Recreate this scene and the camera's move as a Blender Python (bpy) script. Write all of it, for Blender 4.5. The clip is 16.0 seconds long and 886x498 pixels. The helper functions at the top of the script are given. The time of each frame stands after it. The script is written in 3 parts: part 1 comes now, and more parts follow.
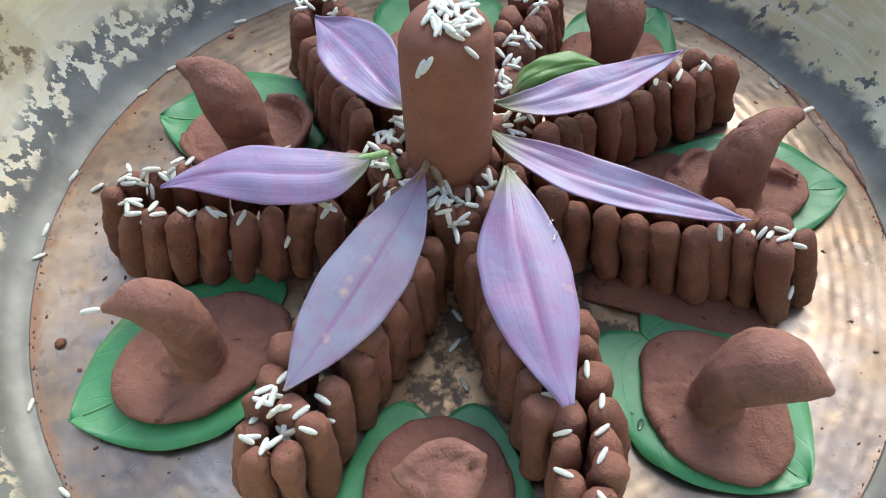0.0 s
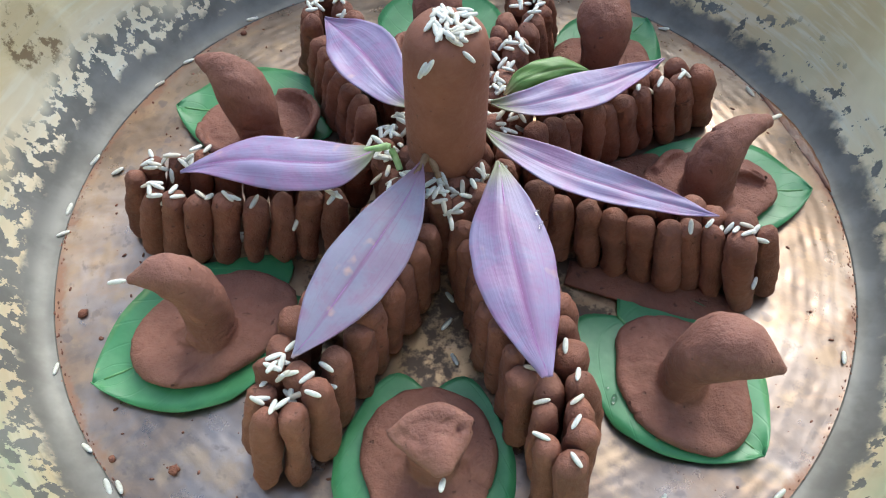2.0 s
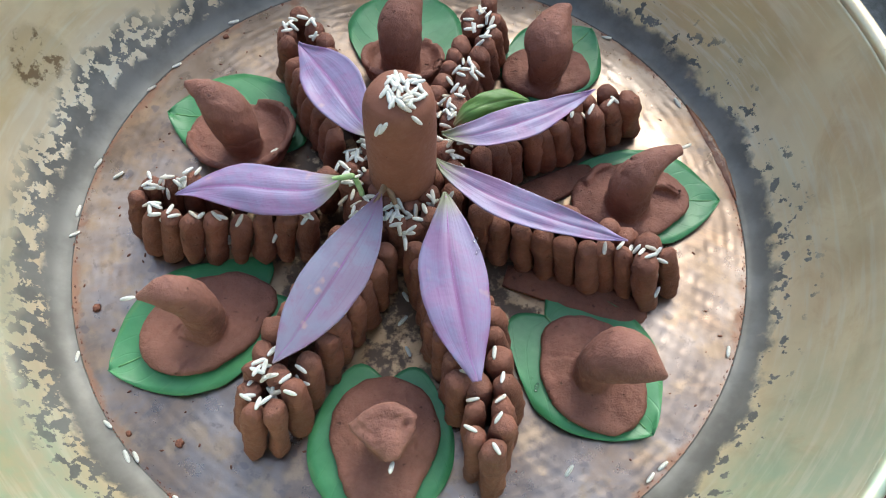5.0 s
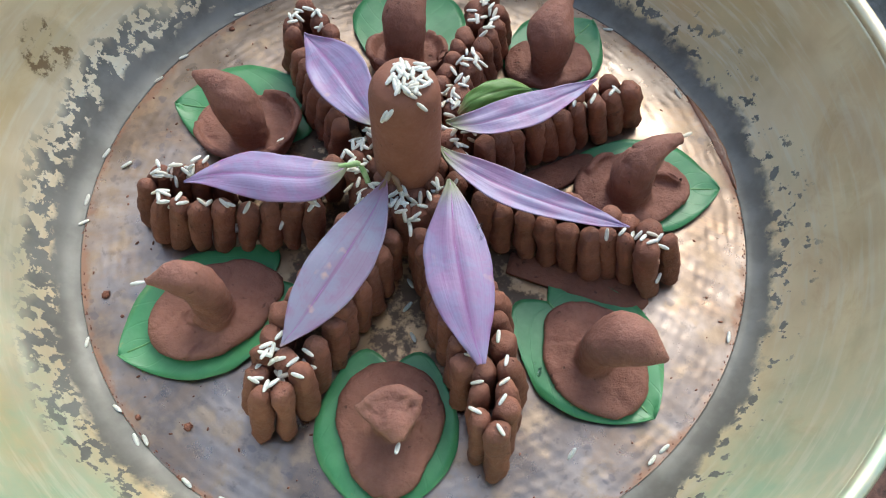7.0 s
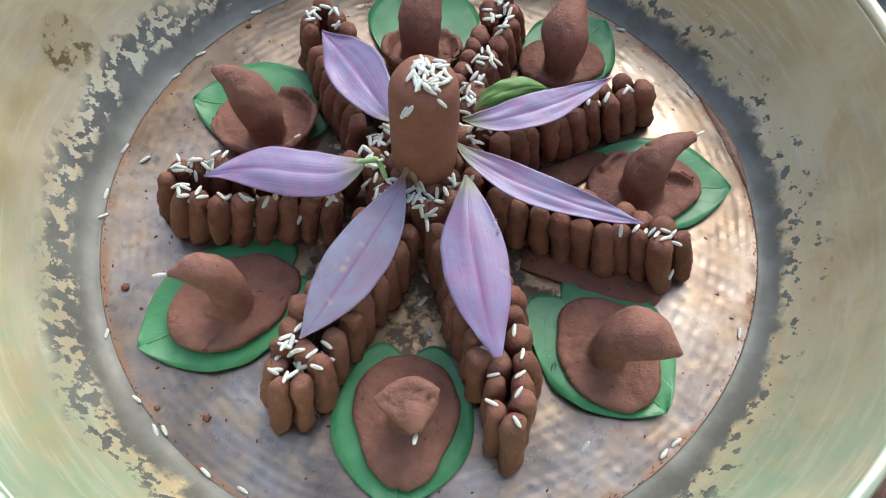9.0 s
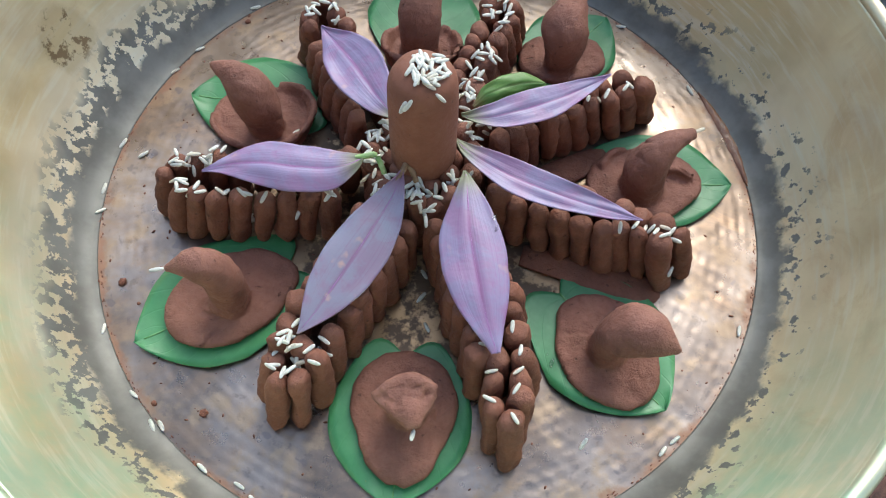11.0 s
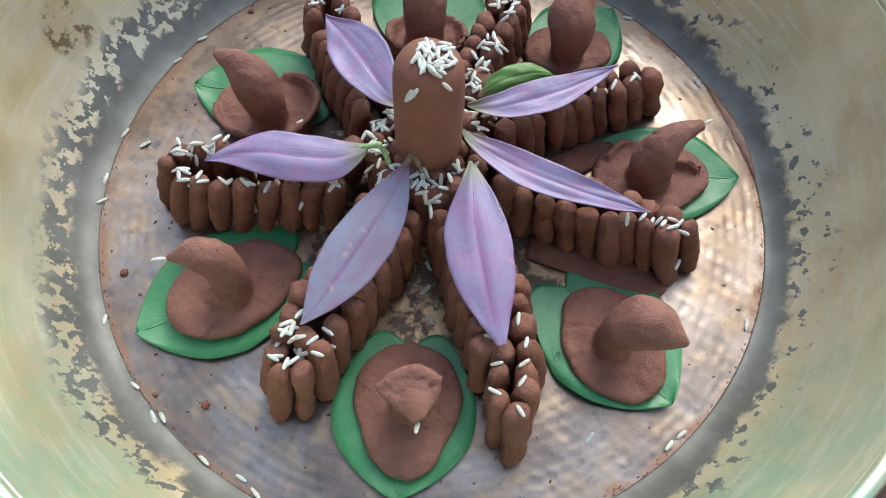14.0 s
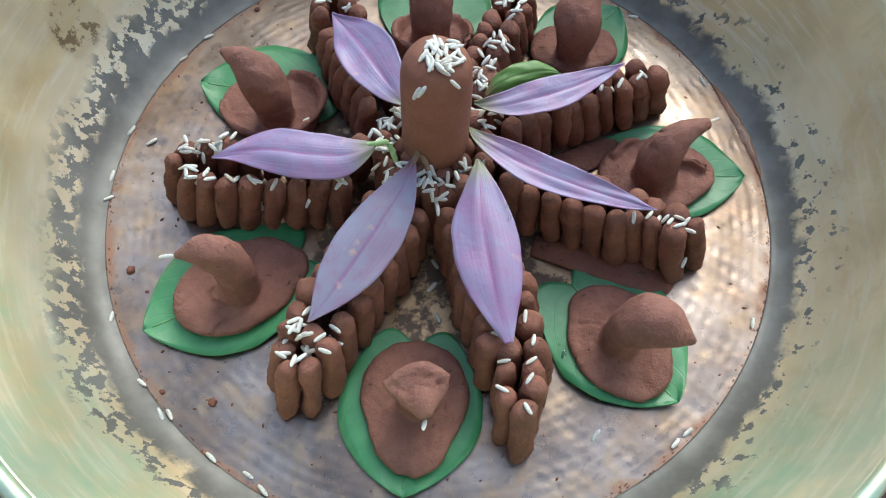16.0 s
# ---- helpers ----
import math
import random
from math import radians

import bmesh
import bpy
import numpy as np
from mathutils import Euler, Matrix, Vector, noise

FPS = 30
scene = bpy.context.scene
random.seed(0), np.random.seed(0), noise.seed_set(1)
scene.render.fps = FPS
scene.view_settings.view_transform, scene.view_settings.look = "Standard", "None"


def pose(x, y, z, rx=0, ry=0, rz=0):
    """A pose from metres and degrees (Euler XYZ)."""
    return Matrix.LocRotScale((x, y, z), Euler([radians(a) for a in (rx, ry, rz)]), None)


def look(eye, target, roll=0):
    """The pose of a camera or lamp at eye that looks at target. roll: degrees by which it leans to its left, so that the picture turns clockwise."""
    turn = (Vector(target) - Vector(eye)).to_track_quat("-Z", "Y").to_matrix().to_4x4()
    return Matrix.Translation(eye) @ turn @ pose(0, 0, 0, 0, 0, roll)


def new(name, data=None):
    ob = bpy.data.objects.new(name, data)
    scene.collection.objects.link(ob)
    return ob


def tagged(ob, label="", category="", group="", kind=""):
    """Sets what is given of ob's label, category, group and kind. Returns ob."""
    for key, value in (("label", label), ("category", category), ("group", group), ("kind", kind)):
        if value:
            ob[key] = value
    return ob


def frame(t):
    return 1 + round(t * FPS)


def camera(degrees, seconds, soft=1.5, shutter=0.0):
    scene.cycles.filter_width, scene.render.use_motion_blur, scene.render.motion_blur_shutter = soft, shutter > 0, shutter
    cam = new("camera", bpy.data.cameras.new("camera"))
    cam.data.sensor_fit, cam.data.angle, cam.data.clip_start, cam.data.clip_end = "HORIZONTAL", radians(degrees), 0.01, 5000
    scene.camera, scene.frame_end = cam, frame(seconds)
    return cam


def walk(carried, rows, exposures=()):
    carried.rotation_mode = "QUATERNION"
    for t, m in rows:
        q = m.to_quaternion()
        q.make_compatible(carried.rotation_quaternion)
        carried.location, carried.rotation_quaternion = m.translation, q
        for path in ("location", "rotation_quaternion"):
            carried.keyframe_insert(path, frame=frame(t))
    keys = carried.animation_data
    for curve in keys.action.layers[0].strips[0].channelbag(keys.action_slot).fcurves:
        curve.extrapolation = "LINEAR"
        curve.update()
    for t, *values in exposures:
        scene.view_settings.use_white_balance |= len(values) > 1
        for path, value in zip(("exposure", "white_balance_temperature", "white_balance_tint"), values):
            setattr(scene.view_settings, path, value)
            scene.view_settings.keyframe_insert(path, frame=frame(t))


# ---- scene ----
cam = camera(57.2, 16.0, soft=1.1)
PATH = [
    (0, (0.009, -0.197, 0.26), (-0.03, 0.948, -1.379), -2.6),
    (0.5, (0.008, -0.197, 0.258), (-0.018, 0.949, -1.381), -1.8),
    (1, (0.008, -0.199, 0.259), (-0.018, 0.946, -1.381), -1.0),
    (1.5, (0.007, -0.203, 0.266), (-0.018, 0.942, -1.374), -0.7),
    (2, (0.009, -0.215, 0.279), (-0.015, 0.924, -1.366), -0.5),
    (2.5, (0.014, -0.223, 0.293), (-0.013, 0.901, -1.36), -0.6),
    (2.8, (0.019, -0.223, 0.2976), (-0.02, 0.855, -1.386), -1.48),
    (3, (0.02, -0.221, 0.303), (-0.01, 0.856, -1.382), -0.9),
    (3.2, (0.021, -0.2154, 0.309), (-0.013, 0.799, -1.414), -1.15),
    (3.3, (0.022, -0.2106, 0.313), (-0.014, 0.76, -1.436), -1.21),
    (3.5, (0.021, -0.201, 0.323), (-0.006, 0.753, -1.435), -0.5),
    (3.8, (0.023, -0.186, 0.3281), (-0.016, 0.753, -1.437), -1.07),
    (4, (0.02, -0.184, 0.33), (0.003, 0.748, -1.44), 0.3),
    (4.2, (0.022, -0.1816, 0.3351), (0.008, 0.726, -1.448), 0.22),
    (4.5, (0.023, -0.192, 0.349), (0.023, 0.716, -1.433), 1.2),
    (5, (0.023, -0.201, 0.356), (0.034, 0.705, -1.427), 1.7),
    (7.5, (0.02, -0.21, 0.358), (0.03, 0.698, -1.424), 1.6),
    (8, (0.018, -0.211, 0.356), (0.028, 0.698, -1.425), 1.6),
    (8.5, (0.015, -0.213, 0.359), (0.024, 0.694, -1.423), 1.7),
    (9, (0.014, -0.214, 0.361), (0.024, 0.696, -1.42), 2.0),
    (11.5, (0.015, -0.216, 0.357), (0.024, 0.695, -1.424), 2.2),
    (12, (0.015, -0.217, 0.355), (0.023, 0.696, -1.424), 2.1),
    (12.5, (0.016, -0.217, 0.355), (0.025, 0.693, -1.426), 2.1),
    (13, (0.016, -0.217, 0.354), (0.024, 0.691, -1.427), 2.1),
    (13.5, (0.013, -0.216, 0.355), (0.021, 0.692, -1.427), 2.2),
    (14, (0.013, -0.216, 0.354), (0.021, 0.69, -1.429), 2.4),
    (14.5, (0.014, -0.216, 0.353), (0.023, 0.691, -1.429), 2.4),
    (15, (0.014, -0.216, 0.352), (0.022, 0.692, -1.43), 2.3),
    (15.5, (0.013, -0.217, 0.352), (0.022, 0.689, -1.431), 2.4),
    (16, (0.01, -0.217, 0.354), (0.018, 0.688, -1.43), 2.5),
]
walk(cam, [(t, look(eye, target, roll)) for t, eye, target, roll in PATH], [(0.0, 0.62, 5750, 0), (3.0, 0.58, 5750, 0), (5.0, 0.56, 5850, 0), (9.0, 0.49, 5900, 0), (16.0, 0.44, 5750, -1)])

from mathutils.bvhtree import BVHTree

# ---- world and light: open shade in a garden, sky beyond a porch ----
SUN_UP, SUN_ROUND = 43.0, 19.0
world = bpy.data.worlds.new("sky")
scene.world = world
world.use_nodes = True
wn, wl = world.node_tree.nodes, world.node_tree.links
sky = wn.new("ShaderNodeTexSky")
sky.sky_type, sky.sun_disc = "NISHITA", False
sky.sun_elevation, sky.sun_rotation = radians(SUN_UP), radians(SUN_ROUND)
sky.air_density, sky.dust_density = 1.0, 3.8
wl.new(sky.outputs[0], wn["Background"].inputs[0])
wn["Background"].inputs[1].default_value = 0.2
sun = new("sun", bpy.data.lights.new("sun", "SUN"))
sun.data.energy, sun.data.angle, sun.data.color = 0.66, radians(36), (1.0, 0.95, 0.88)
sun.matrix_world = look((math.sin(radians(SUN_ROUND)) * math.cos(radians(SUN_UP)), math.cos(radians(SUN_ROUND)) * math.cos(radians(SUN_UP)), math.sin(radians(SUN_UP))), (0, 0, 0))


# ---- materials ----
class Mat:
    """A node material with a few short ways to add nodes."""

    def __init__(self, name, rough=0.6, metal=0.0):
        self.m = bpy.data.materials.new(name)
        self.m.use_nodes = True
        self.t = self.m.node_tree
        self.b = self.t.nodes["Principled BSDF"]
        self.b.inputs["Roughness"].default_value, self.b.inputs["Metallic"].default_value = rough, metal
        self.co = self.t.nodes.new("ShaderNodeTexCoord")
        self.here = self.co.outputs["Object"]

    def put(self, value, socket):
        if hasattr(value, "is_linked"):
            self.t.links.new(value, socket)
        else:
            socket.default_value = value if not isinstance(value, tuple) or len(value) == 4 or socket.type == "VECTOR" else (*value, 1)

    def noise(self, scale, detail=4.0, rough=0.55, stretch=None, where=None, distort=0.0):
        n = self.t.nodes.new("ShaderNodeTexNoise")
        where = where or self.here
        if stretch:
            mp = self.t.nodes.new("ShaderNodeMapping")
            mp.inputs["Scale"].default_value = stretch
            self.put(where, mp.inputs[0])
            where = mp.outputs[0]
        self.put(where, n.inputs["Vector"])
        n.inputs["Scale"].default_value, n.inputs["Detail"].default_value = scale, detail
        n.inputs["Roughness"].default_value, n.inputs["Distortion"].default_value = rough, distort
        return n.outputs["Fac"]

    def step(self, value, low, high, a=0.0, b=1.0):
        n = self.t.nodes.new("ShaderNodeMapRange")
        n.interpolation_type = "SMOOTHSTEP"
        self.put(value, n.inputs[0])
        for k, v in enumerate((low, high, a, b)):
            n.inputs[k + 1].default_value = v
        return n.outputs[0]

    def math(self, how, a, b=0.0):
        n = self.t.nodes.new("ShaderNodeMath")
        n.operation = how
        self.put(a, n.inputs[0])
        self.put(b, n.inputs[1])
        return n.outputs[0]

    def mix(self, fac, a, b):
        n = self.t.nodes.new("ShaderNodeMix")
        n.data_type = "RGBA"
        self.put(fac, n.inputs["Factor"])
        self.put(a, n.inputs[6])
        self.put(b, n.inputs[7])
        return n.outputs[2]

    def xyz(self, where=None):
        n = self.t.nodes.new("ShaderNodeSeparateXYZ")
        self.put(where or self.here, n.inputs[0])
        return n.outputs

    def polar(self, round_scale, out_scale, out):
        """A vector that runs round the bowl and outwards."""
        x, y, z = self.xyz()
        n = self.t.nodes.new("ShaderNodeCombineXYZ")
        self.put(self.math("MULTIPLY", self.math("ARCTAN2", y, x), round_scale), n.inputs[0])
        self.put(self.math("MULTIPLY", out, out_scale), n.inputs[1])
        return n.outputs[0]

    def random(self):
        return self.t.nodes.new("ShaderNodeObjectInfo").outputs["Random"]

    def bump(self, height, strength=0.4, depth=0.001):
        n = self.t.nodes.new("ShaderNodeBump")
        n.inputs["Strength"].default_value, n.inputs["Distance"].default_value = strength, depth
        self.put(height, n.inputs["Height"])
        self.put(n.outputs[0], self.b.inputs["Normal"])

    def done(self, colour, rough=None):
        self.put(colour, self.b.inputs["Base Color"])
        if rough is not None:
            self.put(rough, self.b.inputs["Roughness"])
        return self.m


def clay_material(name, dark, light, shift, relief=0.9):
    k = Mat(name, 0.72)
    where = k.t.nodes.new("ShaderNodeVectorMath")
    where.operation = "ADD"
    k.put(k.here, where.inputs[0])
    rnd = k.random()
    k.put(k.math("MULTIPLY", rnd, 7.3), where.inputs[1])
    big, fine = k.noise(70, 4, 0.6, None, where.outputs[0]), k.noise(520, 4, 0.7, None, where.outputs[0])
    c = k.mix(k.step(big, 0.34, 0.66), dark, light)
    c = k.mix(k.math("MULTIPLY", rnd, 0.4), c, shift)
    pits = k.step(k.noise(300, 2, 0.5, None, where.outputs[0]), 0.69, 0.74)
    c = k.mix(k.math("MULTIPLY", pits, 0.6), c, (0.07, 0.03, 0.02))
    dust = k.step(k.noise(34, 5, 0.7, None, where.outputs[0], 0.8), 0.5, 0.68)
    c = k.mix(k.math("MULTIPLY", dust, 0.2), c, (0.36, 0.18, 0.12))
    cracks = k.step(k.noise(95, 4, 0.65, (0.55, 0.55, 2.2), where.outputs[0], 0.6), 0.69, 0.72)
    c = k.mix(k.math("MULTIPLY", cracks, 0.6), c, (0.06, 0.027, 0.018))
    h = k.math("ADD", k.math("MULTIPLY", big, 0.9), k.math("MULTIPLY", fine, 0.5))
    h = k.math("SUBTRACT", h, k.math("MULTIPLY", pits, 0.4))
    h = k.math("SUBTRACT", h, k.math("MULTIPLY", cracks, 0.6))
    k.bump(h, relief, 0.0018)
    return k.done(c, k.step(fine, 0.3, 0.7, 0.6, 0.82))


SMOOTH_CLAY = clay_material("smoothed brown clay", (0.20, 0.075, 0.043), (0.25, 0.098, 0.057), (0.25, 0.10, 0.06), 0.25)
CLAY = clay_material("brown clay", (0.140, 0.050, 0.029), (0.238, 0.090, 0.052), (0.25, 0.10, 0.06))
DISC_CLAY = clay_material("pressed reddish clay", (0.178, 0.070, 0.047), (0.262, 0.110, 0.075), (0.255, 0.116, 0.082))


def copper_material():
    k = Mat("hammered copper", 0.4, 1.0)
    x, y, z = k.xyz()
    r = k.math("SQRT", k.math("ADD", k.math("MULTIPLY", x, x), k.math("MULTIPLY", y, y)))
    big, mid, fine = k.noise(16, 5, 0.6), k.noise(60, 5, 0.65), k.noise(420, 3, 0.6)
    c = k.mix(k.step(big, 0.36, 0.66), (0.25, 0.19, 0.152), (0.46, 0.38, 0.33))
    c = k.mix(k.step(mid, 0.5, 0.66, 0, 0.8), c, (0.43, 0.32, 0.225))
    c = k.mix(k.step(k.noise(11, 5, 0.65, None, None, 0.8), 0.48, 0.66, 0, 0.6), c, (0.205, 0.145, 0.105))
    # damp tarnish and wet film between the clay walls, their dark reflection painted in
    damp_and_reflection = k.math("MULTIPLY", k.step(k.noise(75, 4, 0.7), 0.44, 0.55, 0.12, 1), k.step(k.math("ADD", r, k.math("MULTIPLY", big, 0.04)), 0.085, 0.135, 1, 0))
    marks = k.step(k.noise(1.0, 3, 0.6, None, k.polar(20.0, 170.0, r)), 0.56, 0.68)
    c = k.mix(k.math("MULTIPLY", marks, 0.45), c, (0.17, 0.14, 0.13))
    warm = k.step(k.noise(26, 5, 0.65, (1, 1.3, 1), None, 0.8), 0.5, 0.66)
    c = k.mix(k.math("MULTIPLY", warm, 0.5), c, (0.46, 0.30, 0.19))
    spots = k.step(k.noise(95, 2, 0.5), 0.66, 0.71)
    c = k.mix(k.math("MULTIPLY", spots, 0.55), c, (0.20, 0.17, 0.17))
    c = k.mix(k.step(k.math("ADD", r, k.math("MULTIPLY", big, 0.03)), 0.08, 0.125, 0.7, 0), c, (0.55, 0.37, 0.19))
    c = k.mix(k.math("MULTIPLY", damp_and_reflection, 0.92), c, (0.075, 0.045, 0.027))
    # reddish silt that dried along the edge
    edge = k.step(k.math("ADD", r, k.math("MULTIPLY", k.math("SUBTRACT", mid, 0.5), 0.016)), 0.1612, 0.1646)
    dirty = k.math("MULTIPLY", edge, k.step(k.noise(30, 4, 0.6), 0.36, 0.6))
    c = k.mix(k.math("MULTIPLY", dirty, 0.8), c, (0.30, 0.15, 0.09))
    k.put(k.math("SUBTRACT", 0.92, k.math("MAXIMUM", k.math("MULTIPLY", dirty, 0.6), k.math("MULTIPLY", damp_and_reflection, 0.75))), k.b.inputs["Metallic"])
    k.bump(k.math("ADD", k.math("MULTIPLY", mid, 0.5), k.math("MULTIPLY", fine, 0.2)), 0.22, 0.0010)
    return k.done(c, k.math("ADD", k.step(mid, 0.35, 0.7, 0.27, 0.46), k.math("MULTIPLY", k.math("ADD", dirty, damp_and_reflection), 0.12)))


def brass_material():
    k = Mat("old brass", 0.42, 0.4)
    x, y, z = k.xyz()
    big, mid, fine = k.noise(9, 5, 0.6), k.noise(42, 6, 0.62), k.noise(300, 3, 0.6)
    c = k.mix(k.step(big, 0.38, 0.64), (0.61, 0.475, 0.265), (0.82, 0.69, 0.44))
    c = k.mix(k.step(k.noise(24, 6, 0.7, None, None, 1.2), 0.46, 0.66, 0, 0.6), c, (0.68, 0.51, 0.27))
    c = k.mix(k.step(k.noise(28, 5, 0.6, (1, 1, 3)), 0.5, 0.75, 0, 0.5), c, (0.64, 0.52, 0.30))
    # the garden's green reflection painted into the brass, strongest towards the front
    green = k.math("MULTIPLY", k.step(k.math("ADD", k.math("ADD", y, k.math("MULTIPLY", x, 0.1)), k.math("MULTIPLY", big, 0.16)), -0.05, 0.07, 1, 0), k.step(z, 0.004, 0.024))
    c = k.mix(k.math("MULTIPLY", k.math("MULTIPLY", green, k.step(k.noise(15, 5, 0.65), 0.3, 0.62, 0.15, 1)), 0.85), c, (0.29, 0.54, 0.38))
    c = k.mix(k.step(k.noise(1.0, 4, 0.6, None, k.polar(5.0, 260.0, z)), 0.48, 0.66, 0, 0.36), c, (0.82, 0.79, 0.66))
    # upper wall painted paler where it reflects more brightly
    c = k.mix(k.step(k.math("ADD", z, k.math("MULTIPLY", mid, 0.008)), 0.052, 0.060, 0, 0.15), c, (0.88, 0.84, 0.68))
    # dark oxide: a belt above the floor, ragged along its upper edge, and flakes of it, most on the west side
    rag = k.math("ADD", k.math("MULTIPLY", k.math("SUBTRACT", k.noise(100, 4, 0.6), 0.5), 0.014), k.math("MULTIPLY", k.math("SUBTRACT", k.noise(24, 3, 0.6), 0.5), 0.016))
    belt = k.step(k.math("ADD", z, rag), 0.0062, 0.0110, 1, 0)
    west = k.step(k.math("SUBTRACT", x, k.math("MULTIPLY", y, 0.75)), -0.13, 0.06, 1, 0)
    patch = k.math("ADD", k.noise(165, 5, 0.58, (1, 1, 0.8)), k.math("ADD", k.math("MULTIPLY", west, 0.10), k.step(z, 0.012, 0.03, 0.06, 0)))
    flakes = k.math("MULTIPLY", k.step(patch, 0.615, 0.64), k.step(k.math("ADD", z, k.math("MULTIPLY", k.noise(30, 3, 0.6), 0.04)), 0.036, 0.050, 1, 0))
    # bright reflections between the flakes painted as paler metal on the west side
    c = k.mix(k.math("MULTIPLY", k.math("MULTIPLY", west, k.step(z, 0.03, 0.042, 1, 0)), 0.35), c, (0.76, 0.69, 0.56))
    dark = k.math("MAXIMUM", belt, flakes)
    c = k.mix(k.math("MULTIPLY", dark, 0.92), c, k.mix(k.step(k.noise(55, 4, 0.6), 0.35, 0.65), (0.085, 0.088, 0.088), (0.15, 0.152, 0.148)))
    # one old burnt patch
    d = k.t.nodes.new("ShaderNodeVectorMath")
    d.operation = "DISTANCE"
    k.put(k.here, d.inputs[0])
    d.inputs[1].default_value = (-0.190, 0.070, 0.037)
    near = k.step(k.math("ADD", d.outputs["Value"], k.math("MULTIPLY", mid, 0.016)), 0.023, 0.028, 1, 0)
    burnt = k.math("MULTIPLY", near, k.step(k.noise(110, 5, 0.7), 0.52, 0.6))
    c = k.mix(k.math("MULTIPLY", near, 0.5), c, (0.5, 0.38, 0.2))
    c = k.mix(k.math("MULTIPLY", burnt, 0.8), c, (0.16, 0.09, 0.04))
    k.bump(k.math("ADD", mid, k.math("MULTIPLY", fine, 0.15)), 0.2, 0.0008)
    k.put(k.math("SUBTRACT", 0.6, k.math("MULTIPLY", dark, 0.28)), k.b.inputs["Metallic"])
    return k.done(c, k.math("ADD", k.step(mid, 0.3, 0.7, 0.30, 0.46), k.math("MULTIPLY", dark, 0.14)))


def petal_material(name, pale, deep, root, spots, cool=(0.40, 0.37, 0.56), tired=(0.52, 0.33, 0.28)):
    k = Mat(name, 0.42)
    u, v, _ = k.xyz(k.co.outputs["UV"])
    uv = k.co.outputs["UV"]
    streak = k.noise(1.0, 5, 0.6, (2.2, 3.0, 1), uv, 0.9)
    cloud = k.noise(85, 3, 0.6)
    c = k.mix(k.step(streak, 0.50, 0.74, 0, 0.75), pale, deep)
    c = k.mix(k.step(cloud, 0.40, 0.60, 0, 0.6), c, cool)
    c = k.mix(k.step(k.noise(38, 5, 0.7, None, None, 1.5), 0.48, 0.62, 0, 0.55), c, cool)
    across = k.math("ABSOLUTE", k.math("SUBTRACT", v, 0.5))
    band = k.math("MULTIPLY", k.step(across, 0.0, 0.06, 0.8, 0), k.step(k.noise(1.0, 3, 0.6, (5.0, 9.0, 1), uv), 0.35, 0.6, 0.15, 1))
    c = k.mix(band, c, deep)
    c = k.mix(k.step(k.noise(1.0, 3, 0.6, (1.0, 26.0, 1), uv, 0.3), 0.52, 0.7, 0, 0.28), c, deep)
    c = k.mix(k.math("MULTIPLY", k.step(k.noise(60, 3, 0.6), 0.62, 0.7), spots), c, tired)
    c = k.mix(k.step(k.math("ADD", u, k.math("MULTIPLY", streak, 0.12)), 0.08, 0.26, 1, 0), c, root)
    veins = k.noise(1.0, 2, 0.5, (1.2, 22.0, 1), uv)
    k.bump(k.math("ADD", k.math("MULTIPLY", veins, 0.5), k.math("MULTIPLY", cloud, 2.0)), 0.35, 0.0008)
    k.b.inputs["Subsurface Weight"].default_value = 0.15
    k.b.inputs["Subsurface Radius"].default_value = (0.004, 0.002, 0.004)
    return k.done(c)


def leaf_material():
    k = Mat("green leaf", 0.36)
    u, v, _ = k.xyz(k.co.outputs["UV"])
    side = k.math("ABSOLUTE", k.math("SUBTRACT", v, 0.5))
    wave = k.math("SINE", k.math("MULTIPLY", k.math("SUBTRACT", u, k.math("MULTIPLY", side, 0.55)), 42.0))
    vein = k.step(wave, 0.93, 1.0)
    big = k.noise(45, 4, 0.6)
    c = k.mix(k.step(big, 0.3, 0.7), (0.055, 0.21, 0.08), (0.105, 0.31, 0.135))
    c = k.mix(k.math("MULTIPLY", k.random(), 0.5), c, (0.055, 0.225, 0.07))
    c = k.mix(k.math("MULTIPLY", vein, 0.12), c, (0.11, 0.32, 0.13))
    c = k.mix(k.step(k.noise(140, 3, 0.6), 0.7, 0.76, 0, 0.6), c, (0.20, 0.24, 0.07))
    k.bump(k.math("ADD", k.math("MULTIPLY", vein, -0.2), big), 0.35, 0.0012)
    return k.done(c)


def plain(name, a, b, rough, scale=40, metal=0.0, relief=0.3, depth=0.001):
    k = Mat(name, rough, metal)
    n = k.noise(scale, 5, 0.6)
    k.bump(k.noise(scale * 4, 4, 0.6), relief, depth)
    return k.done(k.mix(k.step(n, 0.3, 0.7), a, b))


def rice_material():
    k = Mat("rice", 0.5)
    c = k.mix(k.step(k.noise(500, 3), 0.35, 0.65), (0.64, 0.63, 0.55), (0.78, 0.78, 0.71))
    c = k.mix(k.math("MULTIPLY", k.math("POWER", k.random(), 6.0), 0.6), c, (0.5, 0.38, 0.24))
    k.b.inputs["Subsurface Weight"].default_value = 0.2
    k.b.inputs["Subsurface Radius"].default_value = (0.002, 0.002, 0.0015)
    return k.done(c)


